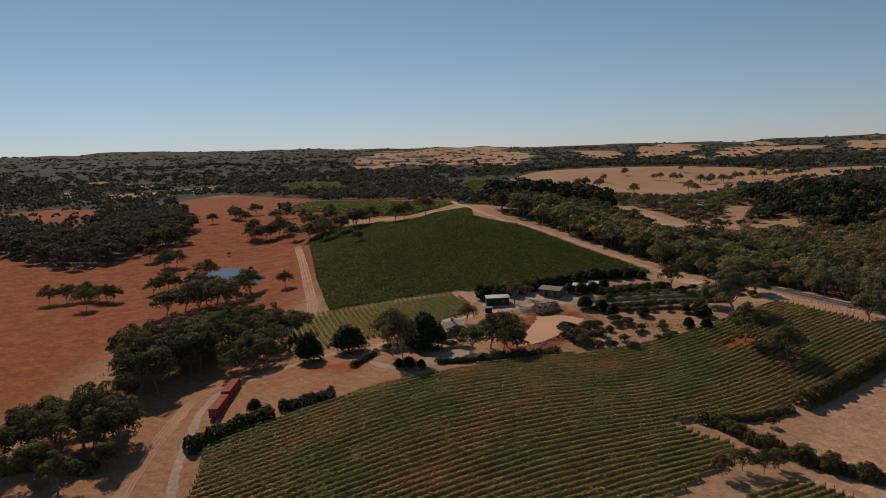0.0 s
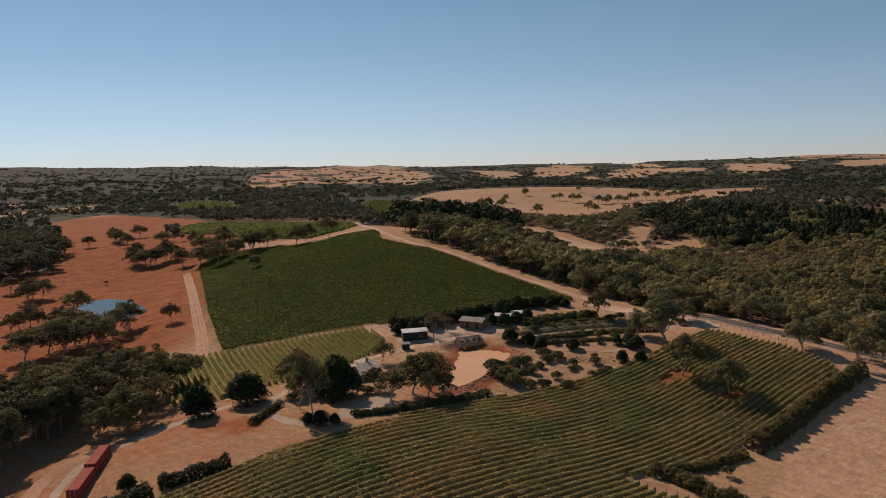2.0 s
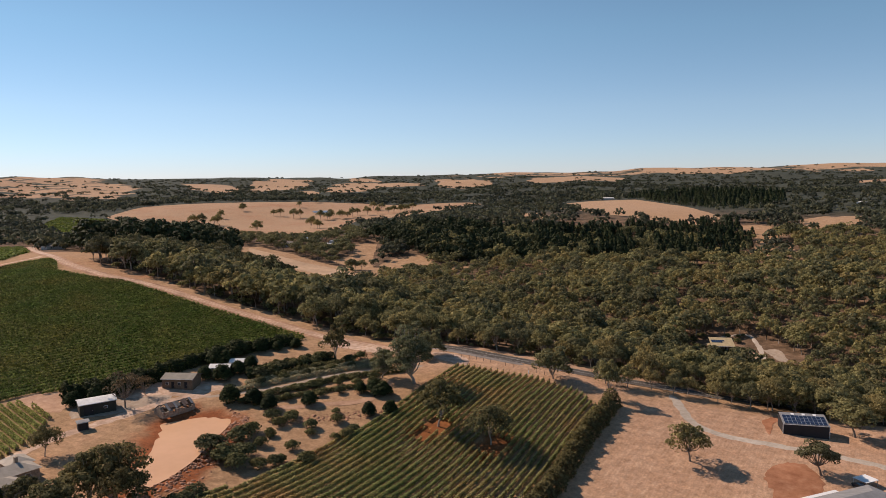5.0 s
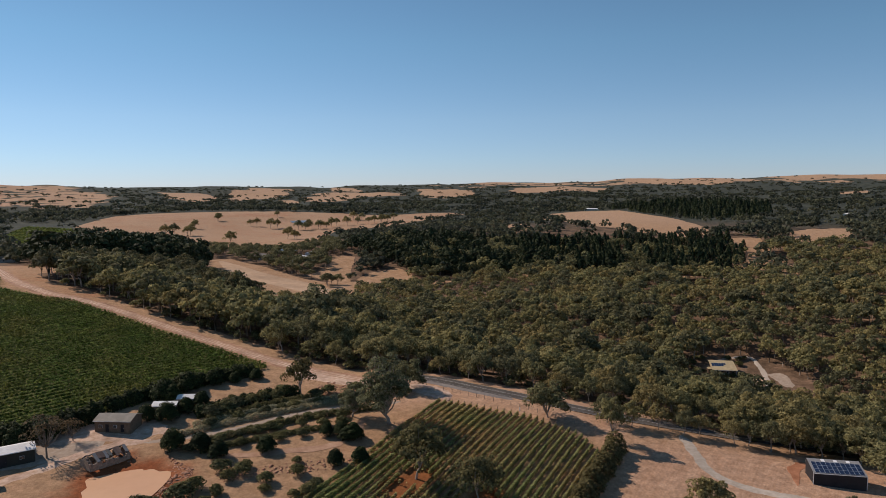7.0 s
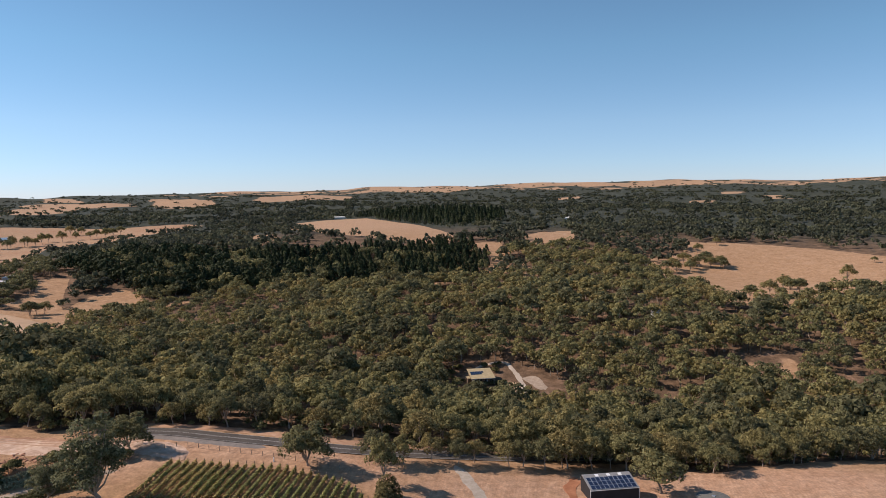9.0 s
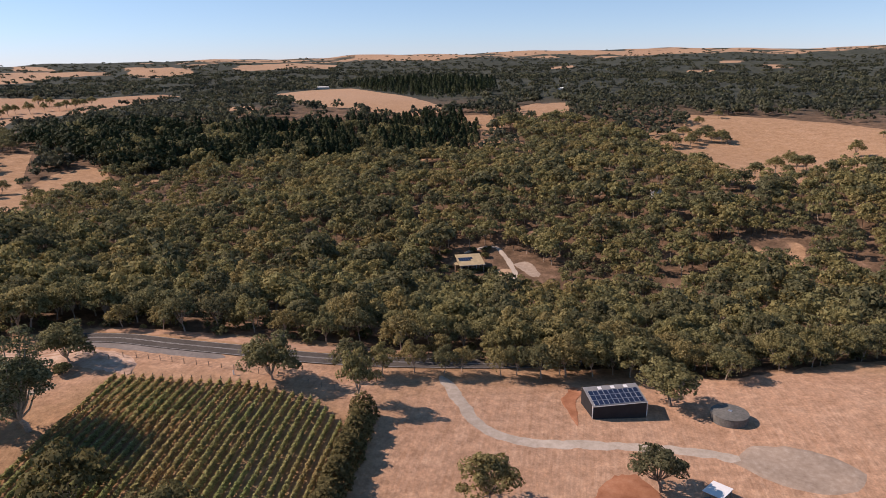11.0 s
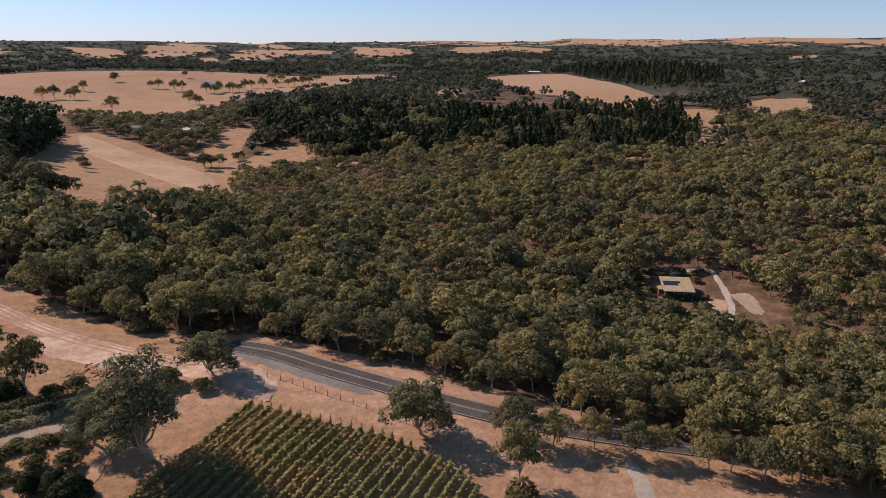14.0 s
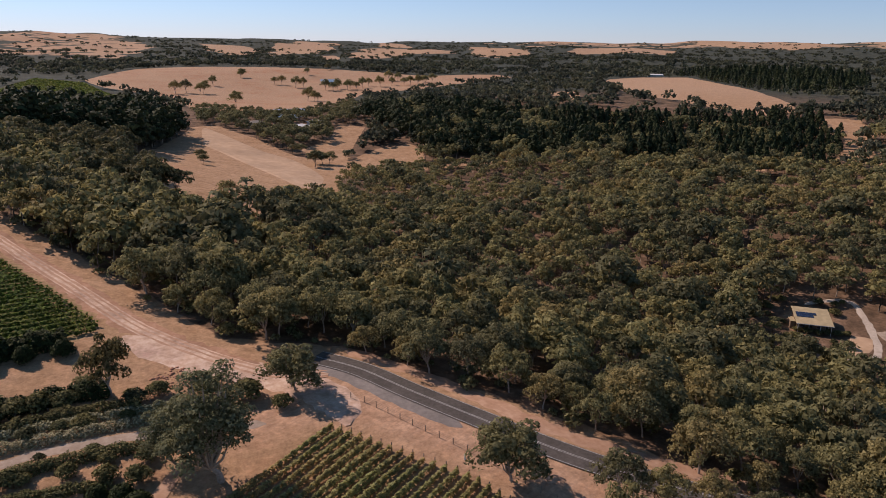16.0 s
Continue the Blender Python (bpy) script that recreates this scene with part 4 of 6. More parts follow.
for i, (x, y, h) in enumerate([(-93, 218, 18), (-104, 224, 17), (-100, 222, 18), (-94, 229, 19), (-99, 233, 18), (-92, 236, 18), (-88, 234, 17), (-86, 238, 17), (-106, 232, 18), (-111, 240, 18), (-103, 243, 19), (-95, 246, 18), (-89, 247, 17), (-110, 252, 17), (-100, 256, 18), (-91, 258, 17),
                             (-87, 266, 16), (-86, 271, 15), (-82, 279, 14), (-96, 268, 16), (-85, 286, 14), (-79, 288, 13), (-75, 281, 12), (-71, 285, 12), (-89, 182, 15), (-94, 184, 14), (-98, 180, 15), (-105, 182, 14), (-92, 175, 13), (-110, 176, 13), (-99, 207, 12), (-105, 262, 16), (-113, 246, 17), (-92, 252, 17), (-84, 258, 16), (-84, 245, 14), (-96, 262, 17), (-90, 277, 15), (-78, 270, 14), (-92, 270, 16), (-117, 250, 16), (-98, 186, 16), (-87, 176, 14), (-102, 174, 15), (-96, 192, 14), (-100, 163, 12), (-106, 157, 12), (-92, 156, 11), (-116, 182, 13), (-112, 190, 13), (-105, 196, 12), (-84, 166, 9), (-113, 170, 12), (-120, 174, 12)]):
    plant("gum_tree", BELT[i % 3], 12, x, y, h, "tall dark gum tree with a bare trunk beside the lane", "tree", "gum belt", tree_rng.uniform(0.9, 1.15))
gums([(-75, 234, 11), (-72, 227, 10), (-69, 238, 12), (-62, 234, 11), (-66, 229, 9), (-78, 254, 13), (-63, 250, 11), (-60, 267, 12), (-67, 258, 12), (-58, 274, 11), (-66, 268, 13), (-72, 262, 13), (-72, 246, 11)], "rounded gum tree at the bend of the lane", "lane gums", dark=True)
gums([(-161, 382, 10), (-160, 389, 10), (-158, 396, 11), (-151, 389, 10), (-135, 372, 13), (-142, 412, 14), (-84, 364, 9), (-209, 494, 12), (-186, 464, 13), (-182, 472, 13), (-190, 478, 13)], "slender gum tree near the farm pond", "pond gums", True, dark=True)
gums([(-102, 363, 14), (-106, 350, 13), (-120, 346, 16), (-112, 338, 16), (-104, 330, 15), (-126, 334, 15), (-116, 322, 16), (-132, 326, 14)], "dark spreading gum tree below the farm pond", "pond dark gums", wide=1.1, dark=True)
gums([(-203, 371, 11), (-210, 366, 11), (-182, 350, 12), (-186, 372, 10), (-176, 366, 10), (-196, 376, 11), (-180, 368, 10)], "low gum tree in a red paddock", "paddock row", True, dark=True)
gums([(-153, 555, 12), (-148, 548, 11), (-144, 552, 12), (-137, 552, 14), (-133, 565, 16), (-105, 561, 16), (-92, 567, 15), (-202, 679, 12), (-192, 661, 13), (-187, 705, 13), (-206, 690, 13), (-156, 505, 3)], "gum tree scattered on the red paddock", "red paddock gums", True, dark=True)
gums([(-114, 531, 13.8), (-100, 522, 13.8), (-86, 508, 14.9), (-76, 520, 16.1), (-66, 530, 16.1), (-58, 540, 14.9), (-92, 536, 13.8), (-70, 545, 14.9), (-154, 562, 13.8), (-140, 548, 12.6), (-128, 560, 12.6), (-160, 590, 12.6), (-36, 520, 14.9), (-30, 528, 13.8), (-14, 533, 14.9),
      (-57, 462, 9.2), (-198, 671, 12.6), (-180, 640, 11.5), (-150, 630, 11.5), (-215, 655, 11.5), (-120, 600, 13.8), (-100, 610, 13.8)], "dark gum tree at the vineyard corner", "corner gums", dark=True)
bushes([(-47, 232, 10.5), (-34, 238, 10.5), (-8, 236, 13), (-12, 212, 4.4), (-15, 214, 3.0), (-8, 211.5, 3.4), (-8, 230, 7), (-3, 246, 6)], "dense dark green rounded tree beside the drive", "dark rounded trees", True)
bushes([(101.5, 271.5, 5), (99.5, 275, 4.5)], "large dark rounded shrub by the curved path", "path shrubs", True, 1.1)
bushes([(55, 310, 5), (60, 307, 6), (66, 310, 5), (71, 313, 5), (64, 319, 6)], "dark evergreen tree crowding the white-roofed sheds", "shed trees", True)
bushes([(58, 289, 6), (64, 285, 5.5), (67, 279, 5), (79, 277, 4.5), (100, 272, 4), (96, 277, 4), (92, 262, 4.5), (98, 260, 4.5), (23, 307, 6), (30, 310, 6), (36, 312, 5), (16, 306, 5), (62, 322, 7), (70, 326, 7), (78, 328, 5), (85, 327, 4), (92, 327, 4)],
       "dark evergreen shrub in the garden", "garden shrubs", True, 1.1)
bushes([(45, 257, 5), (47, 251, 5), (49, 246, 4.5), (52, 252, 4.5), (54, 262, 4.5), (58, 257, 3), (58, 266, 3.5), (62, 262, 2.5), (65, 252, 3), (54, 245, 3), (60, 246, 2.5), (70, 268, 3.5), (66, 272, 3.5), (74, 262, 3), (82, 262, 3)],
       "round olive-green bush on the dam bank", "bank bushes", False, 1.1)
bushes([(72, 304, 4), (76, 305, 4), (80, 306, 4), (84, 307, 4), (88, 307, 4), (92, 307, 3.5), (70, 298, 3), (78, 299, 2.5), (86, 299, 2.5), (95, 299, 2.5), (102, 298, 2), (110, 297, 2.5), (118, 293, 3), (123, 296, 4), (128, 290, 3), (116, 300, 4), (108, 304, 3)],
       "leafy green shrub in garden rows", "garden row shrubs", False, 1.1)
bushes([(70, 288, 2.5), (75, 288, 2), (80, 288, 2.5), (86, 287, 2), (92, 286, 2.5), (98, 287, 2), (104, 285, 2.5), (74, 283, 2.5), (84, 281, 2), (90, 280, 2.5), (102, 280, 3), (88, 292, 1.5), (96, 291, 1.5), (66, 291, 2)],
       "low flowering garden shrub beside the lane", "lane shrubs", False, 1.2)
for zone, gap, seed, small, big in ((GARDEN, 11.0, 41, 1.4, 3.2), (BANK, 10.5, 42, 1.2, 3.4), (COURT, 10.0, 43, 1.2, 2.6)):
    for gx, gy in scatter(zone, gap, seed):
        if abs(edge_distance([(52, 298), (104, 294), (124, 288), (124, 284), (104, 290), (52, 294)], gx, gy)) > 2:
            bushes([(gx, gy, tree_rng.uniform(small, big))], "mixed olive-green shrub in the farm garden", "scattered garden shrubs", False, 1.15)
plant("bare_tree", BARE, 9, 29.5, 297.5, 12, "leafless grey tree beside the white-roofed shed", "tree")
plant("bare_tree", BARE, 9, 36, 305, 7, "leafless grey tree beside the sheds", "tree")


# ---- rocks and rubble ----
def rubble(name, outline_poly, inner, count, small, big, label, seed):
    """Broken stones strewn over a slope."""
    rng = np.random.RandomState(seed)
    p = np.array(outline_poly, float)
    x, y = rng.uniform(p[:, 0].min(), p[:, 0].max(), count * 6), rng.uniform(p[:, 1].min(), p[:, 1].max(), count * 6)
    ok = edge_distance(outline_poly, x, y) < 0
    if inner:
        ok &= edge_distance(inner, x, y) > 0.3
    x, y = x[ok][:count], y[ok][:count]
    z = land(x, y)
    corner = np.array([(-1, -1, -0.4), (1, -1, -0.4), (1, 1, -0.4), (-1, 1, -0.4), (-0.7, -0.7, 0.6), (0.7, -0.7, 0.6), (0.7, 0.7, 0.6), (-0.7, 0.7, 0.6)])
    quads = np.array([(3, 2, 1, 0), (4, 5, 6, 7), (0, 1, 5, 4), (1, 2, 6, 5), (2, 3, 7, 6), (3, 0, 4, 7)])
    V, F = [], []
    for i, (px, py, pz) in enumerate(zip(x, y, z)):
        s, a = small + (big - small) * rng.uniform(0, 1) ** 2.5, rng.uniform(0, 6.28)
        v = corner * s * rng.uniform(0.6, 1.3, (8, 3))
        c, t = math.cos(a), math.sin(a)
        V.append(np.stack([v[:, 0] * c - v[:, 1] * t + px, v[:, 0] * t + v[:, 1] * c + py, v[:, 2] * 0.7 + pz], -1))
        F.append(quads + 8 * i)
    return tagged(new(name, big_mesh(name, np.concatenate(V), np.concatenate(F), [M_ROCK])), label, "rocks", kind="stuff")


rubble("bank_rocks", [(56, 286), (60, 276), (57, 266), (49, 254), (39, 242), (26, 233), (22, 237), (24, 242), (40, 252), (52, 270), (55, 278)], DAM, 1500, 0.06, 0.5, "broken reddish rocks on the dam bank", 51)
rubble("slope_rubble", [(-58, 230), (-42, 225), (-26, 215), (-28, 206), (-46, 201), (-58, 212)], None, 120, 0.05, 0.22, "loose stones and clods on the red slope", 52)
rubble("terrace_rocks", [(64, 272), (84, 268), (100, 262), (98, 258), (82, 263), (64, 267)], None, 260, 0.15, 0.5, "rough reddish stones along the garden terrace", 53)
rubble("junction_spoil", [(106, 310), (112, 314), (122, 304), (118, 300)], None, 140, 0.15, 0.5, "heap of reddish spoil beside the dirt road", 54)


# ---- hedges: one thing each, many leaves ----
def hedge(points, wide, tall, label, leaf=M_BUSH, dense=26, size=0.55):
    c = spline(points, 1.0)
    rng = np.random.RandomState(int(abs(points[0][0]) * 7 + dense))
    n = int(len(c) * dense)
    q = c[rng.randint(0, len(c), n)] + rng.uniform(-0.5, 0.5, (n, 2))
    a = rng.uniform(0, 3.1416, n)
    t = np.gradient(c, axis=0).mean(0)
    nr = np.array([-t[1], t[0]]) / np.linalg.norm(t)
    along = (q - c[0]) @ (t / np.linalg.norm(t))
    bulge = 1 + 0.13 * np.sin(along * 0.9 + 1) + 0.09 * np.sin(along * 2.3)
    off, hgt = np.cos(a) * wide / 2 * bulge, np.sin(a) * tall * bulge * rng.uniform(0.7, 1.05, n)
    q = q + nr * off[:, None]
    p = np.stack([q[:, 0], q[:, 1], land(q[:, 0], q[:, 1]) + hgt + 0.1], -1)
    d = np.stack([nr[0] * np.cos(a), nr[1] * np.cos(a), np.sin(a) + 0.3], -1) + rng.normal(size=(n, 3)) * 0.5
    v, f, vn = cards(p, d, size * rng.uniform(0.6, 1.3, n), rng)
    return tagged(new("hedge", big_mesh("hedge", v, f, [leaf], normals=vn)), label, "hedge")


hedge([(-67, 172), (-60, 179), (-49, 186)], 5.0, 3.4, "dense dark clipped hedge beside the lane", M_CYPRESS, 244, 0.46)
hedge([(-47, 190), (-40, 192), (-33, 195)], 3.4, 2.6, "dark low hedge above the vineyard", M_CYPRESS, 183, 0.39)
bushes([(-55, 192, 4)], "small dark round shrub on dry ground", "", True)
hedge([(104, 200), (116, 206), (128, 213), (140, 220), (152, 226), (160, 231)], 4.6, 4.2, "tall grey-green windbreak hedge beside the vineyard", M_DARK_GUM, 244, 0.46)
hedge([(71, 191), (77, 186), (81, 179), (86, 173.5), (91, 167.5), (97, 163), (104, 158)], 4.2, 2.6, "dark uneven scrub between the vines and the paddock", M_DARK_GUM, 190, 0.44)
hedge([(78, 192), (86, 193), (94, 195.5), (100, 198)], 2.6, 1.8, "dark low scrub at the end of the windbreak", M_DARK_GUM, 150, 0.4)
gums([(75, 188.5, 3.6), (79, 183, 4), (83.5, 176, 4.4), (89, 170, 5), (94, 165, 5.4), (100, 161, 4.6), (107, 155, 4.2), (90, 189, 3)], "small dark gum in the scrub beside the track", "track scrub", dark=True, wide=1.2)
gums([(65, 160, 6), (71.5, 163.5, 6.5), (76, 162, 6.5), (81, 165, 6)], "small dark gum tree at the vineyard corner", "corner scrub gums", dark=True)
hedge([(-3, 217), (6, 219), (14, 222), (19, 226)], 2.6, 1.3, "low curved clipped hedge by the house", M_CYPRESS, 183, 0.32)
hedge([(12, 220), (22, 226), (32, 231), (38, 236)], 4.0, 2.2, "dark scrub along the vineyard edge", M_BUSH, 183, 0.39)
hedge([(70, 301), (80, 302), (92, 303), (104, 301)], 2.2, 1.8, "green hedge row in the garden", M_BUSH, 183, 0.32)
hedge([(60, 296), (74, 297), (88, 297), (102, 296), (112, 294)], 1.8, 1.3, "low pale flowering hedge beside the lane", M_FLOWER, 163, 0.26)
hedge([(64, 289), (78, 289.5), (92, 289.5), (104, 288), (116, 285)], 1.8, 1.5, "low mixed hedge along the gravel lane", M_BUSH, 163, 0.3)
hedge([(66, 300), (82, 301), (98, 300), (116, 297)], 1.6, 1.2, "pale flowering rose hedge in the garden", M_FLOWER, 150, 0.26)
hedge([(68, 306), (80, 308), (92, 309), (99, 308)], 3.0, 2.8, "dark feathery hedge at the back of the garden", M_CYPRESS, 200, 0.4)
hedge([(64, 284), (76, 284), (88, 283), (98, 281)], 1.5, 1.1, "low green hedge above the curved path", M_BUSH, 150, 0.28)
hedge([(46, 321), (60, 326), (76, 330), (92, 332)], 4.0, 3.6, "dark hedge behind the sheds", M_CYPRESS, 224, 0.46)
hedge([(14, 312), (24, 312), (34, 314), (44, 317)], 4.5, 4.5, "dark trees behind the white-roofed shed", M_CYPRESS, 244, 0.51)
hedge([(-112, 168), (-104, 170), (-96, 168), (-88, 166)], 5.0, 2.2, "dark scrub under the gum trees beside the track", M_DARK_GUM, 150, 0.44)
hedge([(-30, 218), (-27, 224), (-24, 231)], 2.0, 1.6, "curved dark hedge round the drive", M_CYPRESS, 163, 0.32)


# ---- woods ----
def merged(name, shapes, places, heights, native, materials, seed, label, category, tints=None, wides=(0.85, 1.2)):
    """Many plants too many to count, as one thing."""
    rng = np.random.RandomState(seed)
    V, F, S, T, N = [], [], [], [], []
    base = 0
    zs = land(places[:, 0], places[:, 1])
    for i, ((x, y), z, h) in enumerate(zip(places, zs, heights)):
        (wv, wf), (cv, cf, cn) = shapes[rng.randint(len(shapes))]
        a, s = rng.uniform(0, 6.2832), h / native
        w = s * rng.uniform(*wides)
        rot = np.array([[math.cos(a) * w, math.sin(a) * w, 0], [-math.sin(a) * w, math.cos(a) * w, 0], [0, 0, s]])
        tint = rng.uniform(0, 1) if tints is None else tints[i]
        wf = np.concatenate([wf[:, :3], wf[:, [0, 2, 3]]])
        turn = rot / np.array([[w], [w], [s]])
        bark_n = wv * (1, 1, 0) + 1e-4
        bark_n = bark_n / np.linalg.norm(bark_n, axis=1)[:, None]
        for v, f, slot, nn in ((wv, wf, 1, bark_n), (cv, cf, 0, cn)):
            N.append(nn @ turn)
            V.append(v @ rot + (x, y, z))
            F.append(f + base)
            S.append(np.full(len(f), slot))
            T.append(np.full(len(v), tint))
            base += len(v)
    me = big_mesh(name, np.concatenate(V), np.concatenate(F), materials, np.concatenate(S), np.concatenate(T), np.concatenate(N))
    return tagged(new(name, me), label, category, kind="stuff")


LOW_GUMS = [gum_shape(100 + i, 12, 5.4, 10 + i % 3, 24, 1.06, 0.30, 3, 2, (0.30, 0.44), 0.3) for i in range(8)]
FINE_GUMS = [gum_shape(110 + i, 12, 5.4, 12 + i % 3, 30, 0.86, 0.30, 3, 4, (0.26, 0.42), 0.3) for i in range(8)]
MID_GUMS = [gum_shape(120 + i, 12, 5.4, 18, 50, 0.68, 0.28, 4, 5, (0.22, 0.38), 0.32) for i in range(6)]
PINE_MIX = [gum_shape(150 + i, 16, 6.4, 14, 26, 1.15, 0.16, 3, 2, (0.28, 0.44), 0.25, 0.3) for i in range(4)]
LOW_PINES = [pine_shape(140 + i, 16, 3.7, 200, 1.25, 3) for i in range(4)]
rng = np.random.RandomState(21)
places = scatter(WOOD_EAST, 6.9, 3, [YARD, YARD_FRONT, HOUSE_CLEARING, PAD_F, PAD_A] + CLEARINGS)
dist = np.hypot(places[:, 0] - 60, places[:, 1] - 140)
front = dist < 235
thin_out = rng.uniform(0, 1, len(places)) < np.where(front, 0.95, 0.93 - 0.22 * smooth(330, 480, places[:, 0]))
places, front, dist = places[thin_out], front[thin_out], dist[thin_out]
tint = np.clip(0.42 + 0.28 * ripple(places[:, 0], places[:, 1], 60, 11) + 0.12 * smooth(350, 500, places[:, 0]) + rng.normal(size=len(places)) * 0.24, 0, 1)
high = 10.2 + 1.6 * ripple(places[:, 0], places[:, 1], 90, 12) + rng.uniform(-3.0, 2.6, len(places))
high = high * (1 - 0.35 * smooth(440, 500, places[:, 1]) * (1 - smooth(320, 370, places[:, 0])) * smooth(140, 170, places[:, 0]))
high = high * (1 + 0.35 * smooth(330, 380, places[:, 1]) * (1 - smooth(125, 160, places[:, 0])))
giants = rng.uniform(0, 1, len(places)) < 0.07
high, tint = np.where(giants, high * 1.3, high), np.where(giants, 0.03, tint)
belt = spline([(168, 239), (178, 231), (188, 223), (198, 215), (210, 206), (222, 196), (236, 184), (254, 170), (282, 151), (312, 134)], 4.6)
belt = belt + (3.2, 4.6)
for bx, by in belt + rng.uniform(-2.2, 2.2, belt.shape):
    plant("gum_tree", GUMS[int(rng.randint(6))], 12, bx, by, rng.uniform(7, 12.5), "olive-green gum tree on the near road verge", "tree", "near verge gums", tree_rng.uniform(0.8, 1.1))
# roadside trees, each a thing
edge = edge_distance(WOOD_EAST, places[:, 0], places[:, 1])
single = front & (edge > -18) & (places[:, 1] < 430)
for (x, y), h in zip(places[single], high[single]):
    plant("gum_tree", GUMS[int(rng.randint(6))], 12, x, y, h, "olive-green gum tree at the forest edge", "tree", "roadside gums", tree_rng.uniform(0.8, 1.05))
rest = front & ~single
merged("woodland", MID_GUMS, places[rest], high[rest], 12, [M_WOODS, M_PALE_BARK], 31, "dense olive-green gum forest", "forest", tint[rest])
back = ~front & (dist < 390)
merged("woodland", FINE_GUMS, places[back], high[back], 12, [M_WOODS, M_PALE_BARK], 47, "dense olive-green gum forest round the clearing", "forest", tint[back])
back = dist >= 390
merged("woodland", LOW_GUMS, places[back], high[back], 12, [M_WOODS, M_PALE_BARK], 32, "dense olive-green gum forest in the valley", "forest", tint[back])
places = scatter(WOOD_EAST, 4.2, 14, [YARD, HOUSE_CLEARING, PAD_F, PAD_A])
deep = edge_distance(WOOD_EAST, places[:, 0], places[:, 1])
places = places[(deep > -13) & (places[:, 0] < 330) & (places[:, 1] < 500) & (rng.uniform(0, 1, len(places)) < 0.55)]
low = scatter(YARD_FRONT, 5.6, 63, [HOUSE_CLEARING])
merged("young_gums", MID_GUMS, low, rng.uniform(3.0, 5.5, len(low)), 12, [M_WOODS, M_PALE_BARK], 48, "young gum trees below the forest house", "forest", rng.uniform(0.2, 0.8, len(low)), (1.1, 1.5))
LOW_BUSHES = [bush_shape(180 + i, 3.0, 2.4, 7, 22, 0.62) for i in range(4)]
merged("undergrowth", LOW_BUSHES, places, rng.uniform(1.2, 3.6, len(places)), 3, [M_WOODS, M_BARK], 42, "scrubby undergrowth along the forest edge", "scrub", rng.uniform(0, 0.6, len(places)))
places = scatter(PINE_BELT, 6.6, 5, [PAD_B, PAD_C] + FIELDS)
leafy = ripple(places[:, 0], places[:, 1], 55, 24) + rng.normal(size=len(places)) * 0.25 > 0.45
pine_high = np.clip(15.5 - 5 * smooth(400, 560, places[:, 0]) + 3.5 * ripple(places[:, 0], places[:, 1], 60, 18) + rng.uniform(-3.5, 3.5, len(places)), 7, 21)
bulky = (places[:, 0] < 425) & (rng.uniform(0, 1, len(places)) < 0.85)
dark = bulky & ~leafy & (rng.uniform(0, 1, len(places)) < 0.62)
merged("old_pines", PINE_MIX, places[dark], pine_high[dark] * 1.1, 16, [M_PINES, M_BARK], 43, "tall bulky dark pines behind the gum forest", "forest")
leafy_low = leafy & (places[:, 0] < 600)
straight = ~bulky & ~leafy
merged("pine_plantation", LOW_PINES, places[straight], pine_high[straight], 16, [M_PINES, M_BARK], 33, "dark green pine plantation belt", "forest")
merged("pine_edge_gums", LOW_GUMS, places[leafy_low], pine_high[leafy_low] * 0.8, 12, [M_WOODS, M_PALE_BARK], 39, "pale gum trees mixed through the pine belt", "forest", rng.uniform(0, 0.5, leafy_low.sum()))
places = scatter(PINE_LEFT, 7.5, 6, [PAD_A])
merged("pine_stand", PINE_MIX, places, rng.uniform(21, 27, len(places)), 16, [M_PINES, M_BARK], 34, "stand of tall dark pines beside a paddock", "forest")
places = scatter(PINE_FAR, 17.0, 8, [PAD_E])
merged("far_pine_plantation", LOW_PINES, places, rng.uniform(10, 22, len(places)), 16, [M_PINES, M_BARK], 35, "distant dark pine plantation", "forest")
places = scatter(WOOD_WEST, 8.2, 9)
merged("paddock_wood", LOW_GUMS, places, rng.uniform(11, 16, len(places)), 12, [M_DARK_WOODS, M_BARK], 36, "dark clump of gum woodland among red paddocks", "forest", rng.uniform(0, 0.22, len(places)))
places = scatter(GUM_STRIP, 8.0, 44)
merged("roadside_gums", MID_GUMS, places, rng.uniform(12, 17, len(places)), 12, [M_DARK_WOODS, M_PALE_BARK], 46, "tall gum trees beside the dirt road", "forest", rng.uniform(0.1, 0.7, len(places)))
places = scatter(VILLAGE, 8.0, 10, [PAD_A, PAD_B, PAD_C, FAR_POND, [(248, 722), (258, 716), (276, 742), (262, 750)], [(270, 742), (278, 736), (292, 762), (278, 768)], [(222, 744), (230, 740), (240, 764), (228, 768)]])
merged("village_trees", LOW_GUMS, places, rng.uniform(7, 13, len(places)) * (1 - 0.45 * smooth(780, 830, places[:, 1])), 12, [M_WOODS, M_BARK], 37, "mixed garden trees round distant houses", "forest", rng.uniform(0, 0.3, len(places)))


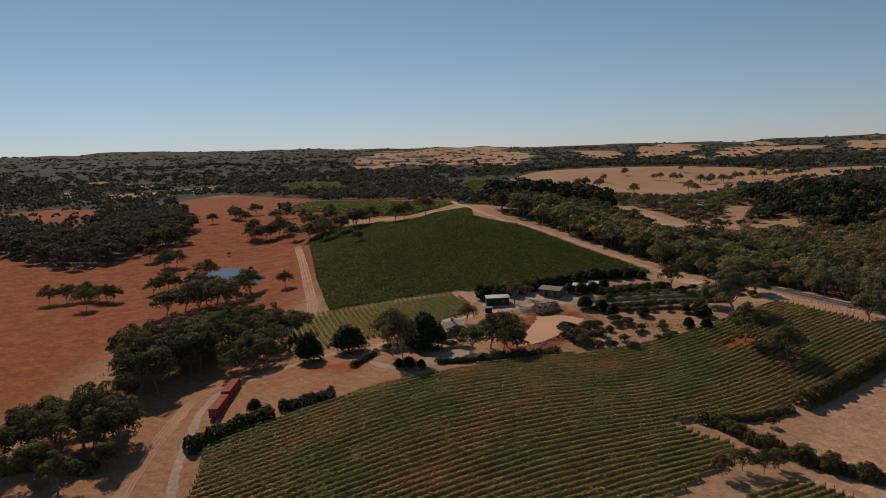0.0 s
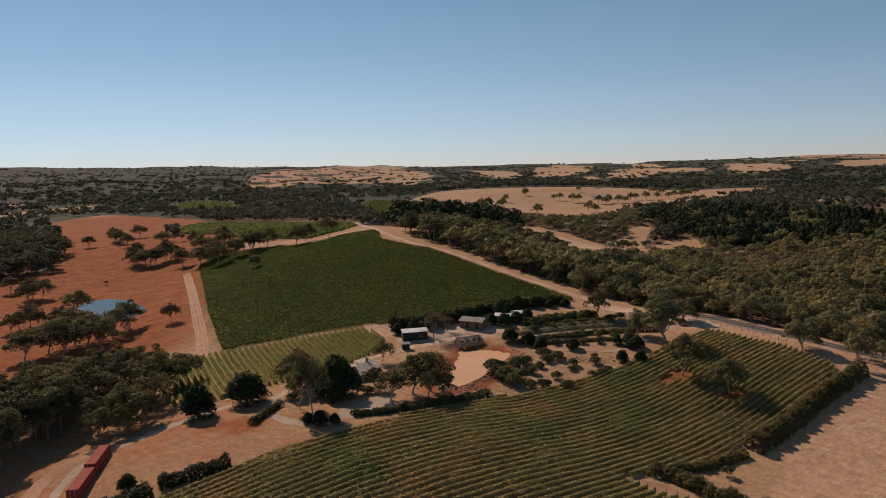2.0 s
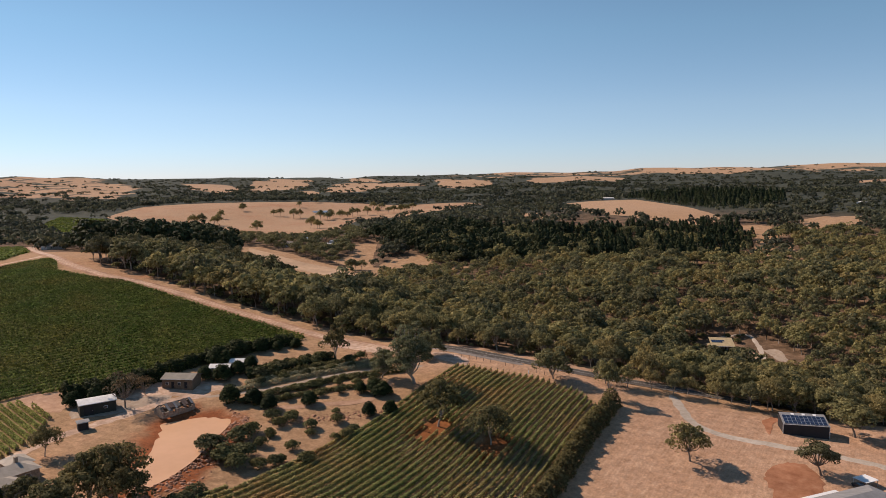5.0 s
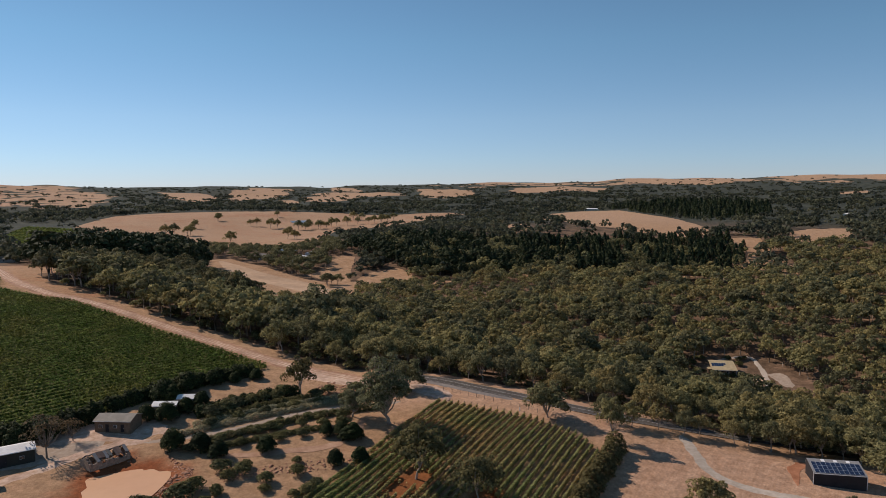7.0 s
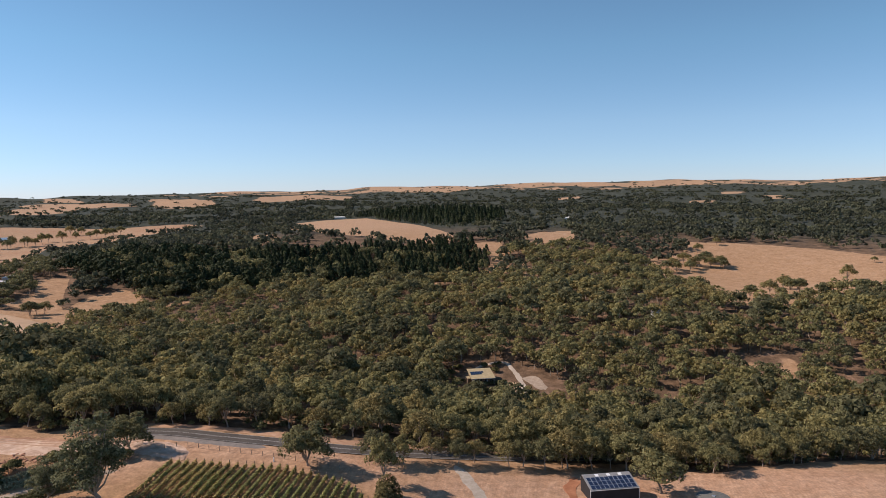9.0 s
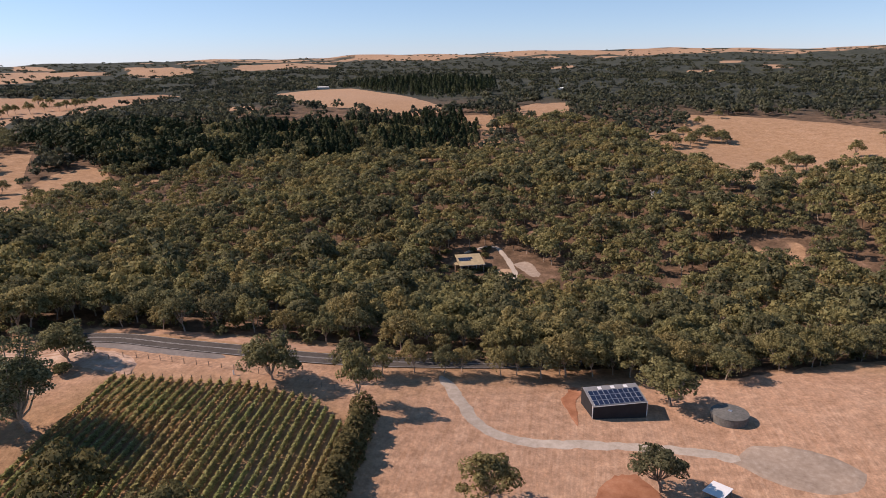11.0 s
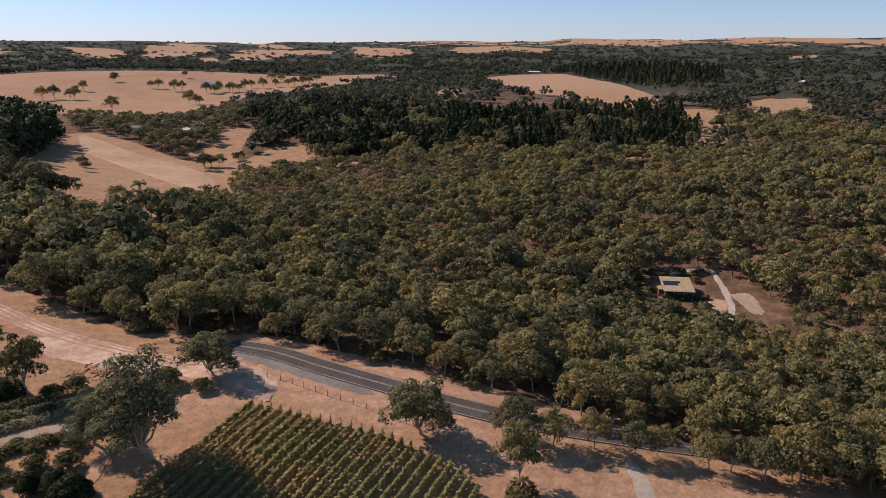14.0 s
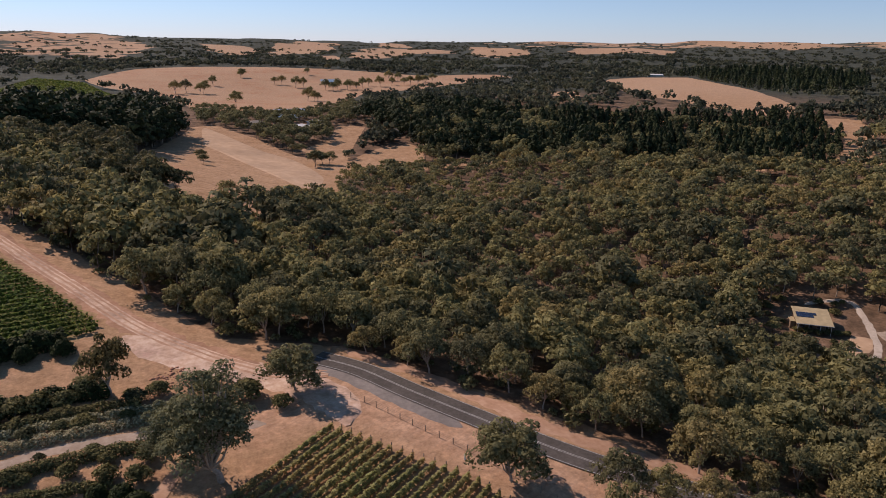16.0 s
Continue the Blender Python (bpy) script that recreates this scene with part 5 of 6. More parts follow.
def far_woods():
    """Tree tops on the far slopes, thinning into paddocks."""
    rng = np.random.RandomState(77)
    n = 21000
    az, d = np.radians(rng.uniform(-42, 100, n)), 560 * (4100 / 560) ** rng.uniform(0, 1, n) ** 0.9
    x, y = 50 + d * np.sin(az), 110 + d * np.cos(az)
    bare_hill = np.maximum(1 - smooth(-40, 60, signed([FAR_HILL, FAR_RANGE, FAR_PLAIN], x, y)), smooth(3450, 3800, np.hypot(x, y)) * smooth(28, 36, np.degrees(az)))
    dens = (0.72 + 0.35 * ripple(x, y, 420, 15) + 0.25 * ripple(x, y, 130, 16)) * (1 - bare_hill) + bare_hill * (0.05 + 0.5 * np.clip(ripple(x, y, 150, 18) - 0.25, 0, 1))
    lines = ripple(x, y, 90, 22) > 0.5
    ok = (rng.uniform(0, 0.8, n) < dens) & ((signed(FIELDS, x, y) > 6) | lines & (rng.uniform(0, 1, n) < 0.6)) & (signed(PADDOCKS + VINES + [WEST_PADDOCK, WOOD_EAST, PINE_BELT, PINE_LEFT, PINE_FAR, VILLAGE, WOOD_WEST, FAR_POND, POND], x, y) > 6)
    ok &= ~((x < 0) & (y < 640))
    p, d = np.stack([x[ok], y[ok]], -1), d[ok]
    tints = np.clip(rng.normal(size=len(p)) * 0.2 + 0.25 + 0.2 * ripple(p[:, 0], p[:, 1], 200, 19), 0, 1)
    trees = [gum_shape(160 + i, 12, 8.0, 6, 8, 2.9, 0.1, 3, 0) for i in range(6)]
    clumps = [gum_shape(170 + i, 12, 15.0, 6, 6, 5.0, 0.1, 3, 0) for i in range(6)]
    near = d < 1500
    h = rng.uniform(7, 12, len(p)) * (1 - 0.3 * smooth(2000, 3600, d))
    merged("far_woods", trees, p[near], h[near], 12, [M_HAZY_WOODS, M_BARK], 38, "distant grey-green woodland on the slopes, greyed further as painted haze", "forest", tints[near])
    merged("far_woods", clumps, p[~near], h[~near], 12, [M_HAZY_WOODS, M_BARK], 41, "far dark woodland across the hills", "forest", tints[~near] * 0.7)


far_woods()
lone = np.array([(362, 1429), (366, 1436), (226, 1191), (242, 1208), (258, 1198), (264, 1206), (296, 1313), (258, 962), (400, 1353), (412, 1352), (424, 1315), (439, 1318), (498, 1492), (380, 1103), (382, 1080), (390, 1092), (463, 1279), (478, 1274), (496, 1270), (513, 1272), (549, 1312), (565, 1300),
                 (620, 1391), (634, 1385), (623, 1304), (633, 1294), (652, 1305), (676, 1329), (566, 1580), (486, 1290), (505, 1282), (530, 1290), (470, 1262), (643, 1318), (664, 1340), (608, 1298), (590, 1310)], float)
for x, y in lone:
    plant("gum_tree", GUMS[int(rng.randint(6))], 12, x, y, rng.uniform(13, 20), "scattered gum tree on a far dry paddock", "tree", "far paddock gums", 0.85)
for x, y, h in ((271, 568, 9), (283, 570, 8), (163, 599, 7), (161, 578, 6), (154, 474, 8), (202, 507, 4), (244, 610, 9), (240, 611, 9), (236, 612, 9), (232, 600, 12), (713, 338, 13), (717, 328, 12), (726, 322, 12), (714, 353, 13), (666, 352, 13), (718, 315, 10), (687, 337, 11), (621, 244, 12), (569, 242, 12), (591, 234, 13), (544, 249, 12), (812, 351, 9), (682, 211, 14), (595, 228, 13), (604, 232, 11), (731, 337, 12), (721, 320, 11), (768, 357, 10), (562, 233, 9), (685, 351, 12), (676, 346, 11), (772, 202, 6), (700, 340, 12)):
    plant("gum_tree", GUMS[int(rng.randint(6))], 12, x, y, h, "dark tree standing in a pale paddock", "tree", "pale paddock trees", 1.0)


# ---- vineyards ----
def row_spans(poly, angle, pitch):
    """Straight rows across an outline: start and end points."""
    ca, sa = math.cos(angle), math.sin(angle)
    p = [(x * ca + y * sa, -x * sa + y * ca) for x, y in poly]
    lo, hi = min(q[1] for q in p), max(q[1] for q in p)
    k = lo + pitch * 0.6
    while k < hi:
        cuts = sorted(a[0] + (k - a[1]) * (b[0] - a[0]) / (b[1] - a[1]) for a, b in zip(p, p[1:] + p[:1]) if (a[1] > k) != (b[1] > k))
        for u, v in zip(cuts[::2], cuts[1::2]):
            if v - u > 4:
                yield (u * ca - k * sa, u * sa + k * ca), (v * ca - k * sa, v * sa + k * ca)
        k += pitch


POST = box_mesh("end_post", (-0.07, -0.07, -0.3, 0.07, 0.07, 1.75), M_POST, 0.02)


def vineyard(poly, angle, pitch, per_metre, size, leaf, label, group, posts=True, gaps=(), vary=0.0, tall=1.6, joined=False, spread=0.36):
    base, V, F, N = 0, [], [], []
    for i, (a, b) in enumerate(row_spans(poly, angle, pitch)):
        rng = np.random.RandomState(1000 + i)
        a, b = np.array(a), np.array(b)
        length = np.linalg.norm(b - a)
        u = (b - a) / length
        n = int(length * per_metre)
        s = rng.uniform(0, length, n)
        c = a + u * s[:, None]
        vigour = 0.78 + 0.07 * np.sin(s * 4.19 + rng.uniform(0, 6)) + vary * ripple(c[:, 0], c[:, 1], 28, 4)
        keep = rng.uniform(0.15, 0.75, n) < vigour
        for gx, gy, gr in gaps:
            keep &= np.hypot(c[:, 0] - gx, c[:, 1] - gy) > gr
        c, vig = c[keep], np.clip(vigour[keep], 0.5, 1.15)
        n = len(c)
        if n < 8:
            continue
        q = rng.uniform(0, 3.1416, n)
        side = np.cos(q) * spread * vig * rng.uniform(0.7, 1.15, n)
        up = np.where(np.sin(q) > 0.8, tall * vig * rng.uniform(0.85, 1.05, n), (0.3 + 0.65 * np.sin(q) * rng.uniform(0.5, 1.0, n)) * tall * vig)
        nr = np.array([-u[1], u[0]])
        c = c + nr * side[:, None]
        pts = np.stack([c[:, 0], c[:, 1], land(c[:, 0], c[:, 1]) + up], -1)
        d = np.stack([nr[0] * np.cos(q), nr[1] * np.cos(q), np.sin(q) + 0.5], -1) + rng.normal(size=(n, 3)) * 0.4
        v, f, vn = cards(pts, d, size * rng.uniform(0.65, 1.3, n), rng, np.tile((0.0, 0.0, 1.0), (n, 1)))
        if joined:
            V.append(v), F.append(f + base), N.append(vn)
            base += len(v)
            continue
        o = np.array([a[0], a[1], gz(a[0], a[1])])
        row = thing("vine_row", a[0], a[1], o[2], 0, label, "vine row", group)
        tagged(part("foliage", big_mesh("foliage", v - o, f, [leaf], normals=vn), row), kind="stuff")
        if posts:
            for e in (a, b):
                part("end_post", POST, row, at=Matrix.Translation((e[0] - o[0], e[1] - o[1], gz(e[0], e[1]) - o[2])))
    if joined:
        tagged(new("vines", big_mesh("vines", np.concatenate(V), np.concatenate(F), [leaf], normals=np.concatenate(N))), label, "vineyard", kind="stuff")


ISLANDS = [(106, 246, 4.0), (114, 230, 4.5), (100, 244, 2.5)]
vineyard(V1, radians(28), 2.05, 50, 0.4, M_VINE, "trellised grapevine row, olive-green and yellowing, on red soil", "lower vineyard rows", True, ISLANDS, 0.11, 1.6, spread=0.36)
vineyard(V1_SOUTH, radians(28), 2.05, 50, 0.4, M_VINE, "trellised grapevine row on red soil", "south vineyard rows", True, (), 0.11, 1.6, spread=0.36)
vineyard(V2, radians(-72), 2.2, 44, 0.38, M_VINE_LIME, "lime-green young grapevine row with pale end posts", "young vine rows", True, spread=0.72)
vineyard(V3, radians(9), 2.5, 20, 0.52, M_VINE_FAR, "lush dark green grapevine rows on a hill", "", False, (), 0.1, joined=True)
vineyard(V4, radians(9), 4.0, 4, 1.5, M_VINE_FAR, "lush green grapevine rows on the far slope", "", False, joined=True)
vineyard(V5, radians(60), 6.0, 2.2, 2.2, M_VINE_FAR, "distant green vineyard between dry paddocks", "", False, joined=True)
vineyard(V6, radians(20), 7.0, 1.8, 2.4, M_VINE_FAR, "distant green vineyard beyond the woods", "", False, joined=True)


# ---- buildings ----
def tin(name, colour, rough=0.45, metal=0.6):
    """Ribbed roofing iron with stains."""
    m, nt, b = mat(name, rough + 0.25, metal, 0.2)
    tc = nt.nodes.new("ShaderNodeTexCoord")
    w = node(nt, "TexWave", Scale=1.6, Distortion=0.2)
    nt.links.new(tc.outputs["Object"], w.inputs["Vector"])
    n = noise_tex(nt, 0.5, 5, 0.6, tc.outputs["Object"])
    c = np.array(colour)
    col = ramp(nt, n, [(0.3, tuple(c * 0.75)), (0.6, tuple(c)), (0.8, tuple(np.minimum(c * 1.15, 0.9)))])
    nt.links.new(col, b.inputs["Base Color"])
    bump(nt, b, w.outputs["Fac"], 0.25, 0.03)
    return m


M_TIN_WHITE = tin("white_roof", (0.80, 0.80, 0.78), 0.5, 0.0)
M_TIN_BEIGE = tin("beige_roof", (0.27, 0.245, 0.205), 0.5, 0.0)
M_TIN_SAND = tin("sand_roof", (0.46, 0.41, 0.345), 0.55, 0.0)
M_TIN_GREY = tin("grey_roof", (0.30, 0.30, 0.30), 0.5, 0.2)
M_TIN_RUST = tin("rusty_roof", (0.20, 0.145, 0.12), 0.7, 0.1)
M_TIN_YELLOW = tin("cream_roof", (0.46, 0.37, 0.22), 0.55, 0.0)
M_DARK_WALL = tin("charcoal_wall", (0.035, 0.035, 0.038), 0.5, 0.1)
M_GREEN_WALL = tin("dark_green_wall", (0.05, 0.05, 0.04), 0.6, 0.0)
M_BROWN_WALL = speckled("brown_wall", [(0.3, (0.13, 0.09, 0.06)), (0.7, (0.21, 0.15, 0.10))], 1.2, 0.8)
M_STONE_WALL = speckled("stone_wall", [(0.3, (0.20, 0.15, 0.11)), (0.7, (0.42, 0.33, 0.25))], 2.0, 0.9)
M_TRIM = speckled("pale_trim", [(0.3, (0.55, 0.55, 0.53)), (0.7, (0.68, 0.68, 0.66))], 2.0, 0.5)
M_PANEL = speckled("solar_cell", [(0.3, (0.010, 0.018, 0.045)), (0.7, (0.02, 0.032, 0.07))], 0.8, 0.15, 0.0, 0.6, relief=0.0)
M_ALU = speckled("aluminium", [(0.3, (0.55, 0.55, 0.56)), (0.7, (0.66, 0.66, 0.67))], 2.0, 0.35, 0.8)
M_CONCRETE = speckled("concrete", [(0.3, (0.10, 0.10, 0.09)), (0.7, (0.18, 0.175, 0.16))], 1.4, 0.9)
M_RED_STEEL = tin("red_steel", (0.33, 0.075, 0.055), 0.6, 0.0)
M_GLASS = speckled("window_glass", [(0.3, (0.02, 0.025, 0.03)), (0.7, (0.04, 0.05, 0.06))], 1.0, 0.08, 0.0, 0.6, relief=0.0)
M_SKYLIGHT = speckled("skylight_sheet", [(0.3, (0.75, 0.76, 0.76)), (0.7, (0.85, 0.85, 0.84))], 1.0, 0.4, relief=0.0)
M_CAR = speckled("car_paint", [(0.3, (0.05, 0.055, 0.06)), (0.7, (0.08, 0.085, 0.09))], 1.0, 0.2, 0.3, relief=0.0)
M_RUBBER = speckled("rubber", [(0.3, (0.02, 0.02, 0.02)), (0.7, (0.035, 0.035, 0.035))], 3.0, 0.9)


def gable_roof(length, depth, eave, rise, over=0.4, thick=0.12, ridge=0.5):
    """Two slopes over a plan centred on the origin; ridge along x, at a share of the depth."""
    bm = bmesh.new()
    x0, x1, y0, y1 = -length / 2 - over, length / 2 + over, -depth / 2 - over, depth / 2 + over
    yr = y0 + (y1 - y0) * ridge
    prof = [(y0, eave), (yr, eave + rise), (y1, eave), (y1, eave + thick), (yr, eave + rise + thick), (y0, eave + thick)]
    a = [bm.verts.new((x0, y, z)) for y, z in prof]
    b = [bm.verts.new((x1, y, z)) for y, z in prof]
    for i in range(6):
        j = (i + 1) % 6
        bm.faces.new((a[i], a[j], b[j], b[i]))
    for s in (a, b):
        bm.faces.new((s[0], s[1], s[4], s[5]))
        bm.faces.new((s[1], s[2], s[3], s[4]))
    bmesh.ops.recalc_face_normals(bm, faces=bm.faces)
    return bm


def gable_walls(length, depth, eave, rise, ridge=0.5):
    bm = bmesh.new()
    x0, x1, y0, y1 = -length / 2, length / 2, -depth / 2, depth / 2
    yr = y0 + (y1 - y0) * ridge
    prof = [(y0, -0.8), (y1, -0.8), (y1, eave), (yr, eave + rise), (y0, eave)]
    a, b = [[bm.verts.new((x, y, z)) for y, z in prof] for x in (x0, x1)]
    for i in range(5):
        j = (i + 1) % 5
        bm.faces.new((a[i], a[j], b[j], b[i]))
    bm.faces.new(a)
    bm.faces.new(b)
    bmesh.ops.recalc_face_normals(bm, faces=bm.faces)
    return bm


def openings(ob, length, depth, doors=(), windows=(), door_mat=None):
    """Doors and windows set on the long front (-y): (x, width, height)."""
    for x, w, h in doors:
        d = part("door", box_mesh("door", (x - w / 2, -depth / 2 - 0.05, 0.0, x + w / 2, -depth / 2 + 0.05, h), door_mat or M_TRIM, 0.02), ob)
        part("handle", box_mesh("handle", (x + w * 0.35, -depth / 2 - 0.12, 0.95, x + w * 0.35 + 0.06, -depth / 2 - 0.05, 1.1), M_ALU), d)
    for x, w, h in windows:
        o = part("window", box_mesh("window", (x - w / 2, -depth / 2 - 0.06, 1.0, x + w / 2, -depth / 2 + 0.04, 1.0 + h), M_TRIM, 0.02), ob)
        part("pane", box_mesh("pane", (x - w / 2 + 0.07, -depth / 2 - 0.075, 1.07, x + w / 2 - 0.07, -depth / 2 - 0.055, 0.93 + h), M_GLASS), o)


def shed(name, x, y, turn, length, depth, eave, rise, wall, roof, label, ridge=0.5, doors=(), windows=(), lift=0.0, category="shed", over=0.35):
    ob = thing(name, x, y, gz(x, y) + lift, turn, label, category)
    part("wall", bm_mesh("wall", gable_walls(length, depth, eave, rise, ridge), wall), ob)
    part("roof", bm_mesh("roof", gable_roof(length, depth, eave, rise, over, 0.12, ridge), roof), ob)
    part("gutter", box_mesh("gutter", (-length / 2 - over, -depth / 2 - over - 0.12, eave - 0.06, length / 2 + over, -depth / 2 - over, eave + 0.06), M_TRIM, 0.02), ob)
    openings(ob, length, depth, doors, windows, M_DARK_WALL)
    return ob


# shed with solar panels; its long front faces west-south-west
solar = shed("solar_shed", 201, 194.6, -44, 12.2, 7.4, 3.2, 1.35, M_DARK_WALL, M_TIN_GREY, "charcoal steel shed with rows of solar panels on its roof", 0.86, lift=0.2, over=0.12)
slope = math.atan2(1.35, 7.64 * 0.86)
PANEL = box_mesh("solar_panel", (-0.55, -0.80, 0, 0.55, 0.80, 0.05), M_ALU, 0.01)
CELLS = box_mesh("cell_sheet", (-0.50, -0.75, 0.05, 0.50, 0.75, 0.056), M_PANEL)
roof_at = lambda x, s: Matrix.Translation((x, -3.82 + s * math.cos(slope), 3.2 + 0.20 + s * math.sin(slope))) @ Matrix.Rotation(slope, 4, "X")
for r in range(3):
    for c in range(10):
        p = part("solar_panel", PANEL, solar, at=roof_at(-5.2 + c * 1.15, 0.95 + r * 1.64))
        part("cell_sheet", CELLS, p)
SKY = box_mesh("skylight", (-0.45, -0.5, -0.04, 0.45, 0.5, 0.0), M_SKYLIGHT)
for c in (-2.6, 0.4, 3.4):
    part("skylight", SKY, solar, "white translucent roof sheet", roof_at(c, 5.85))
CORNER = box_mesh("corner_trim", (-0.08, -0.08, -0.2, 0.08, 0.08, 3.3), M_TRIM)
for sx in (-6.2, 6.2):
    part("corner_trim", CORNER, solar, at=Matrix.Translation((sx, -3.7, 0)))


def round_tank(x, y, r, h, label, wall, top, lift=0.0):
    ob = thing("water_tank", x, y, gz(x, y) + lift, 0, label, "tank")
    bm = bmesh.new()
    bmesh.ops.create_cone(bm, cap_ends=True, segments=40, radius1=r, radius2=r, depth=h + 0.6, matrix=Matrix.Translation((0, 0, h / 2 - 0.3)))
    part("wall", bm_mesh("wall", bm, wall), ob)
    bm = bmesh.new()
    bmesh.ops.create_cone(bm, cap_ends=True, segments=40, radius1=r + 0.08, radius2=r * 0.1, depth=r * 0.08, matrix=Matrix.Translation((0, 0, h + r * 0.04)))
    part("lid", bm_mesh("lid", bm, top), ob)
    part("hatch", box_mesh("hatch", (-0.4, -0.4, h + r * 0.05, 0.4, 0.4, h + r * 0.08 + 0.12), M_ALU, 0.03), ob)


round_tank(213.2, 173.0, 3.9, 1.9, "low round grey concrete water tank in dry grass", M_CONCRETE, M_CONCRETE)

# farm yard
shed("tin_shed", 22, 299.5, 4, 9.6, 6.0, 3.0, 0.8, M_GREEN_WALL, M_TIN_WHITE, "dark tin shed with a bright white roof", doors=[(-2.5, 2.6, 2.4)], windows=[(2.0, 1.0, 0.8)], lift=0.1)
shed("brown_shed", 47.5, 308, -36, 10.0, 6.4, 2.9, 1.1, M_BROWN_WALL, M_TIN_BEIGE, "long brown shed with a pale beige iron roof", doors=[(-1.5, 0.95, 2.05), (2.8, 0.95, 2.05)], windows=[(-3.4, 1.1, 0.9), (0.7, 1.0, 0.9)], lift=0.1)
barn = thing("ruined_barn", 42, 289.5, gz(42, 289.5), 20, "collapsing stone barn with broken rusty roof sheets", "barn")
barn_rng = random.Random(5)
for k in range(11):
    for y in (-2.5, 2.5):
        h = barn_rng.uniform(0.7, 1.5)
        part("stone_pier", box_mesh("stone_pier", (-4.7 + k * 0.86, y - 0.25, -0.5, -4.7 + k * 0.86 + 0.84, y + 0.25, h), M_STONE_WALL, 0.05), barn)
for k in range(6):
    h = 1.4 + 1.6 * (1 - abs(k - 2.5) / 2.5) * barn_rng.uniform(0.7, 1.0)
    for x in (-4.9, 4.9):
        part("gable_stone", box_mesh("gable_stone", (x - 0.25, -2.5 + k * 0.84, -0.5, x + 0.25, -2.5 + k * 0.84 + 0.82, h), M_STONE_WALL, 0.05), barn)
part("ridge_beam", box_mesh("ridge_beam", (-4.9, -0.1, 2.75, 4.9, 0.1, 2.95), M_POST, 0.02), barn)
for side in (-1, 1):
    for k in range(8):
        part("rafter", box_mesh("rafter", (-0.06, 0, -0.1, 0.06, 3.05, 0.0), M_POST), barn, at=pose(-4.6 + k * 1.3, 0, 2.9) @ Matrix.Rotation(0 if side > 0 else math.pi, 4, "Z") @ Matrix.Rotation(-0.52, 4, "X"))
    for k in range(12):
        if barn_rng.random() < (0.25 if side < 0 else 0.12):
            continue
        reach = barn_rng.uniform(1.9, 3.1)
        part("roof_sheet", box_mesh("roof_sheet", (-0.41, 0.05, 0.02, 0.41, reach, 0.06), barn_rng.choice([M_TIN_RUST, M_TIN_RUST, M_TIN_GREY, M_TIN_BEIGE])), barn,
             at=pose(-4.6 + k * 0.83, 0, 2.92 + barn_rng.uniform(0, 0.08)) @ Matrix.Rotation(0 if side > 0 else math.pi, 4, "Z") @ Matrix.Rotation(-0.52 + barn_rng.uniform(-0.05, 0.05), 4, "X") @ Matrix.Rotation(barn_rng.uniform(-0.06, 0.06), 4, "Z"))
rubble("barn_rubble", [(35, 287), (44, 283), (50, 289), (48, 294), (38, 292)], None, 160, 0.08, 0.3, "fallen stones and timber round the old barn", 55)
shed("white_shed", 61, 313, -30, 6.5, 4.2, 2.4, 0.8, M_STONE_WALL, M_TIN_WHITE, "small building with a white roof behind trees", windows=[(1.0, 1.2, 0.9)])
shed("white_shed", 67.5, 316, -30, 4.5, 3.6, 2.2, 0.8, M_STONE_WALL, M_TIN_WHITE, "small outbuilding with a white roof behind trees")
shed("hut", 17.5, 287, 6, 2.6, 2.2, 2.2, 0.3, M_DARK_WALL, M_TIN_GREY, "small dark square pump hut in the yard")

# old house: three roofs round a court
house = thing("farmhouse", 1, 258, gz(1, 258), 22, "low farmhouse with hipped grey-beige iron roofs", "house")


def hip_roof(length, depth, eave, rise, over=0.5):
    bm = bmesh.new()
    x, y, r = length / 2 + over, depth / 2 + over, max(length / 2 - depth / 2, 0.2)
    lo = [bm.verts.new(p) for p in ((-x, -y, eave), (x, -y, eave), (x, y, eave), (-x, y, eave))]
    hi = [bm.verts.new((-r, 0, eave + rise)), bm.verts.new((r, 0, eave + rise))]
    bm.faces.new((lo[0], lo[1], hi[1], hi[0]))
    bm.faces.new((lo[1], lo[2], hi[1]))
    bm.faces.new((lo[2], lo[3], hi[0], hi[1]))
    bm.faces.new((lo[3], lo[0], hi[0]))
    bm.faces.new(lo[::-1])
    return bm


def wing(ob, x, y, turn, length, depth, eave, rise, wall, roof):
    m = pose(x, y, 0, 0, 0, turn)
    part("wall", box_mesh("wall", (-length / 2, -depth / 2, -0.8, length / 2, depth / 2, eave), wall, 0.02), ob, at=m)
    part("roof", bm_mesh("roof", hip_roof(length, depth, eave, rise), roof), ob, at=m)
    for k in (-0.25, 0.25):
        w = part("window", box_mesh("window", (k * length - 0.6, -depth / 2 - 0.06, 0.9, k * length + 0.6, -depth / 2 + 0.04, 2.1), M_TRIM, 0.02), ob, at=m)
        part("pane", box_mesh("pane", (k * length - 0.5, -depth / 2 - 0.08, 1.0, k * length + 0.5, -depth / 2 - 0.055, 2.0), M_GLASS), w)


wing(house, 0, 0, 0, 10, 6, 2.7, 1.5, M_STONE_WALL, M_TIN_SAND)
wing(house, 3.4, 5.4, 90, 6, 5, 2.7, 1.4, M_STONE_WALL, M_TIN_SAND)
wing(house, -3.6, -4.6, 0, 6, 4.4, 2.4, 1.0, M_STONE_WALL, M_TIN_SAND)
part("chimney", box_mesh("chimney", (1.2, 0.4, 3.4, 1.9, 1.1, 5.4), M_STONE_WALL, 0.03), house)
round_tank(-5, 263, 1.6, 2.2, "pale round rainwater tank beside the farmhouse", M_TRIM, M_TRIM)

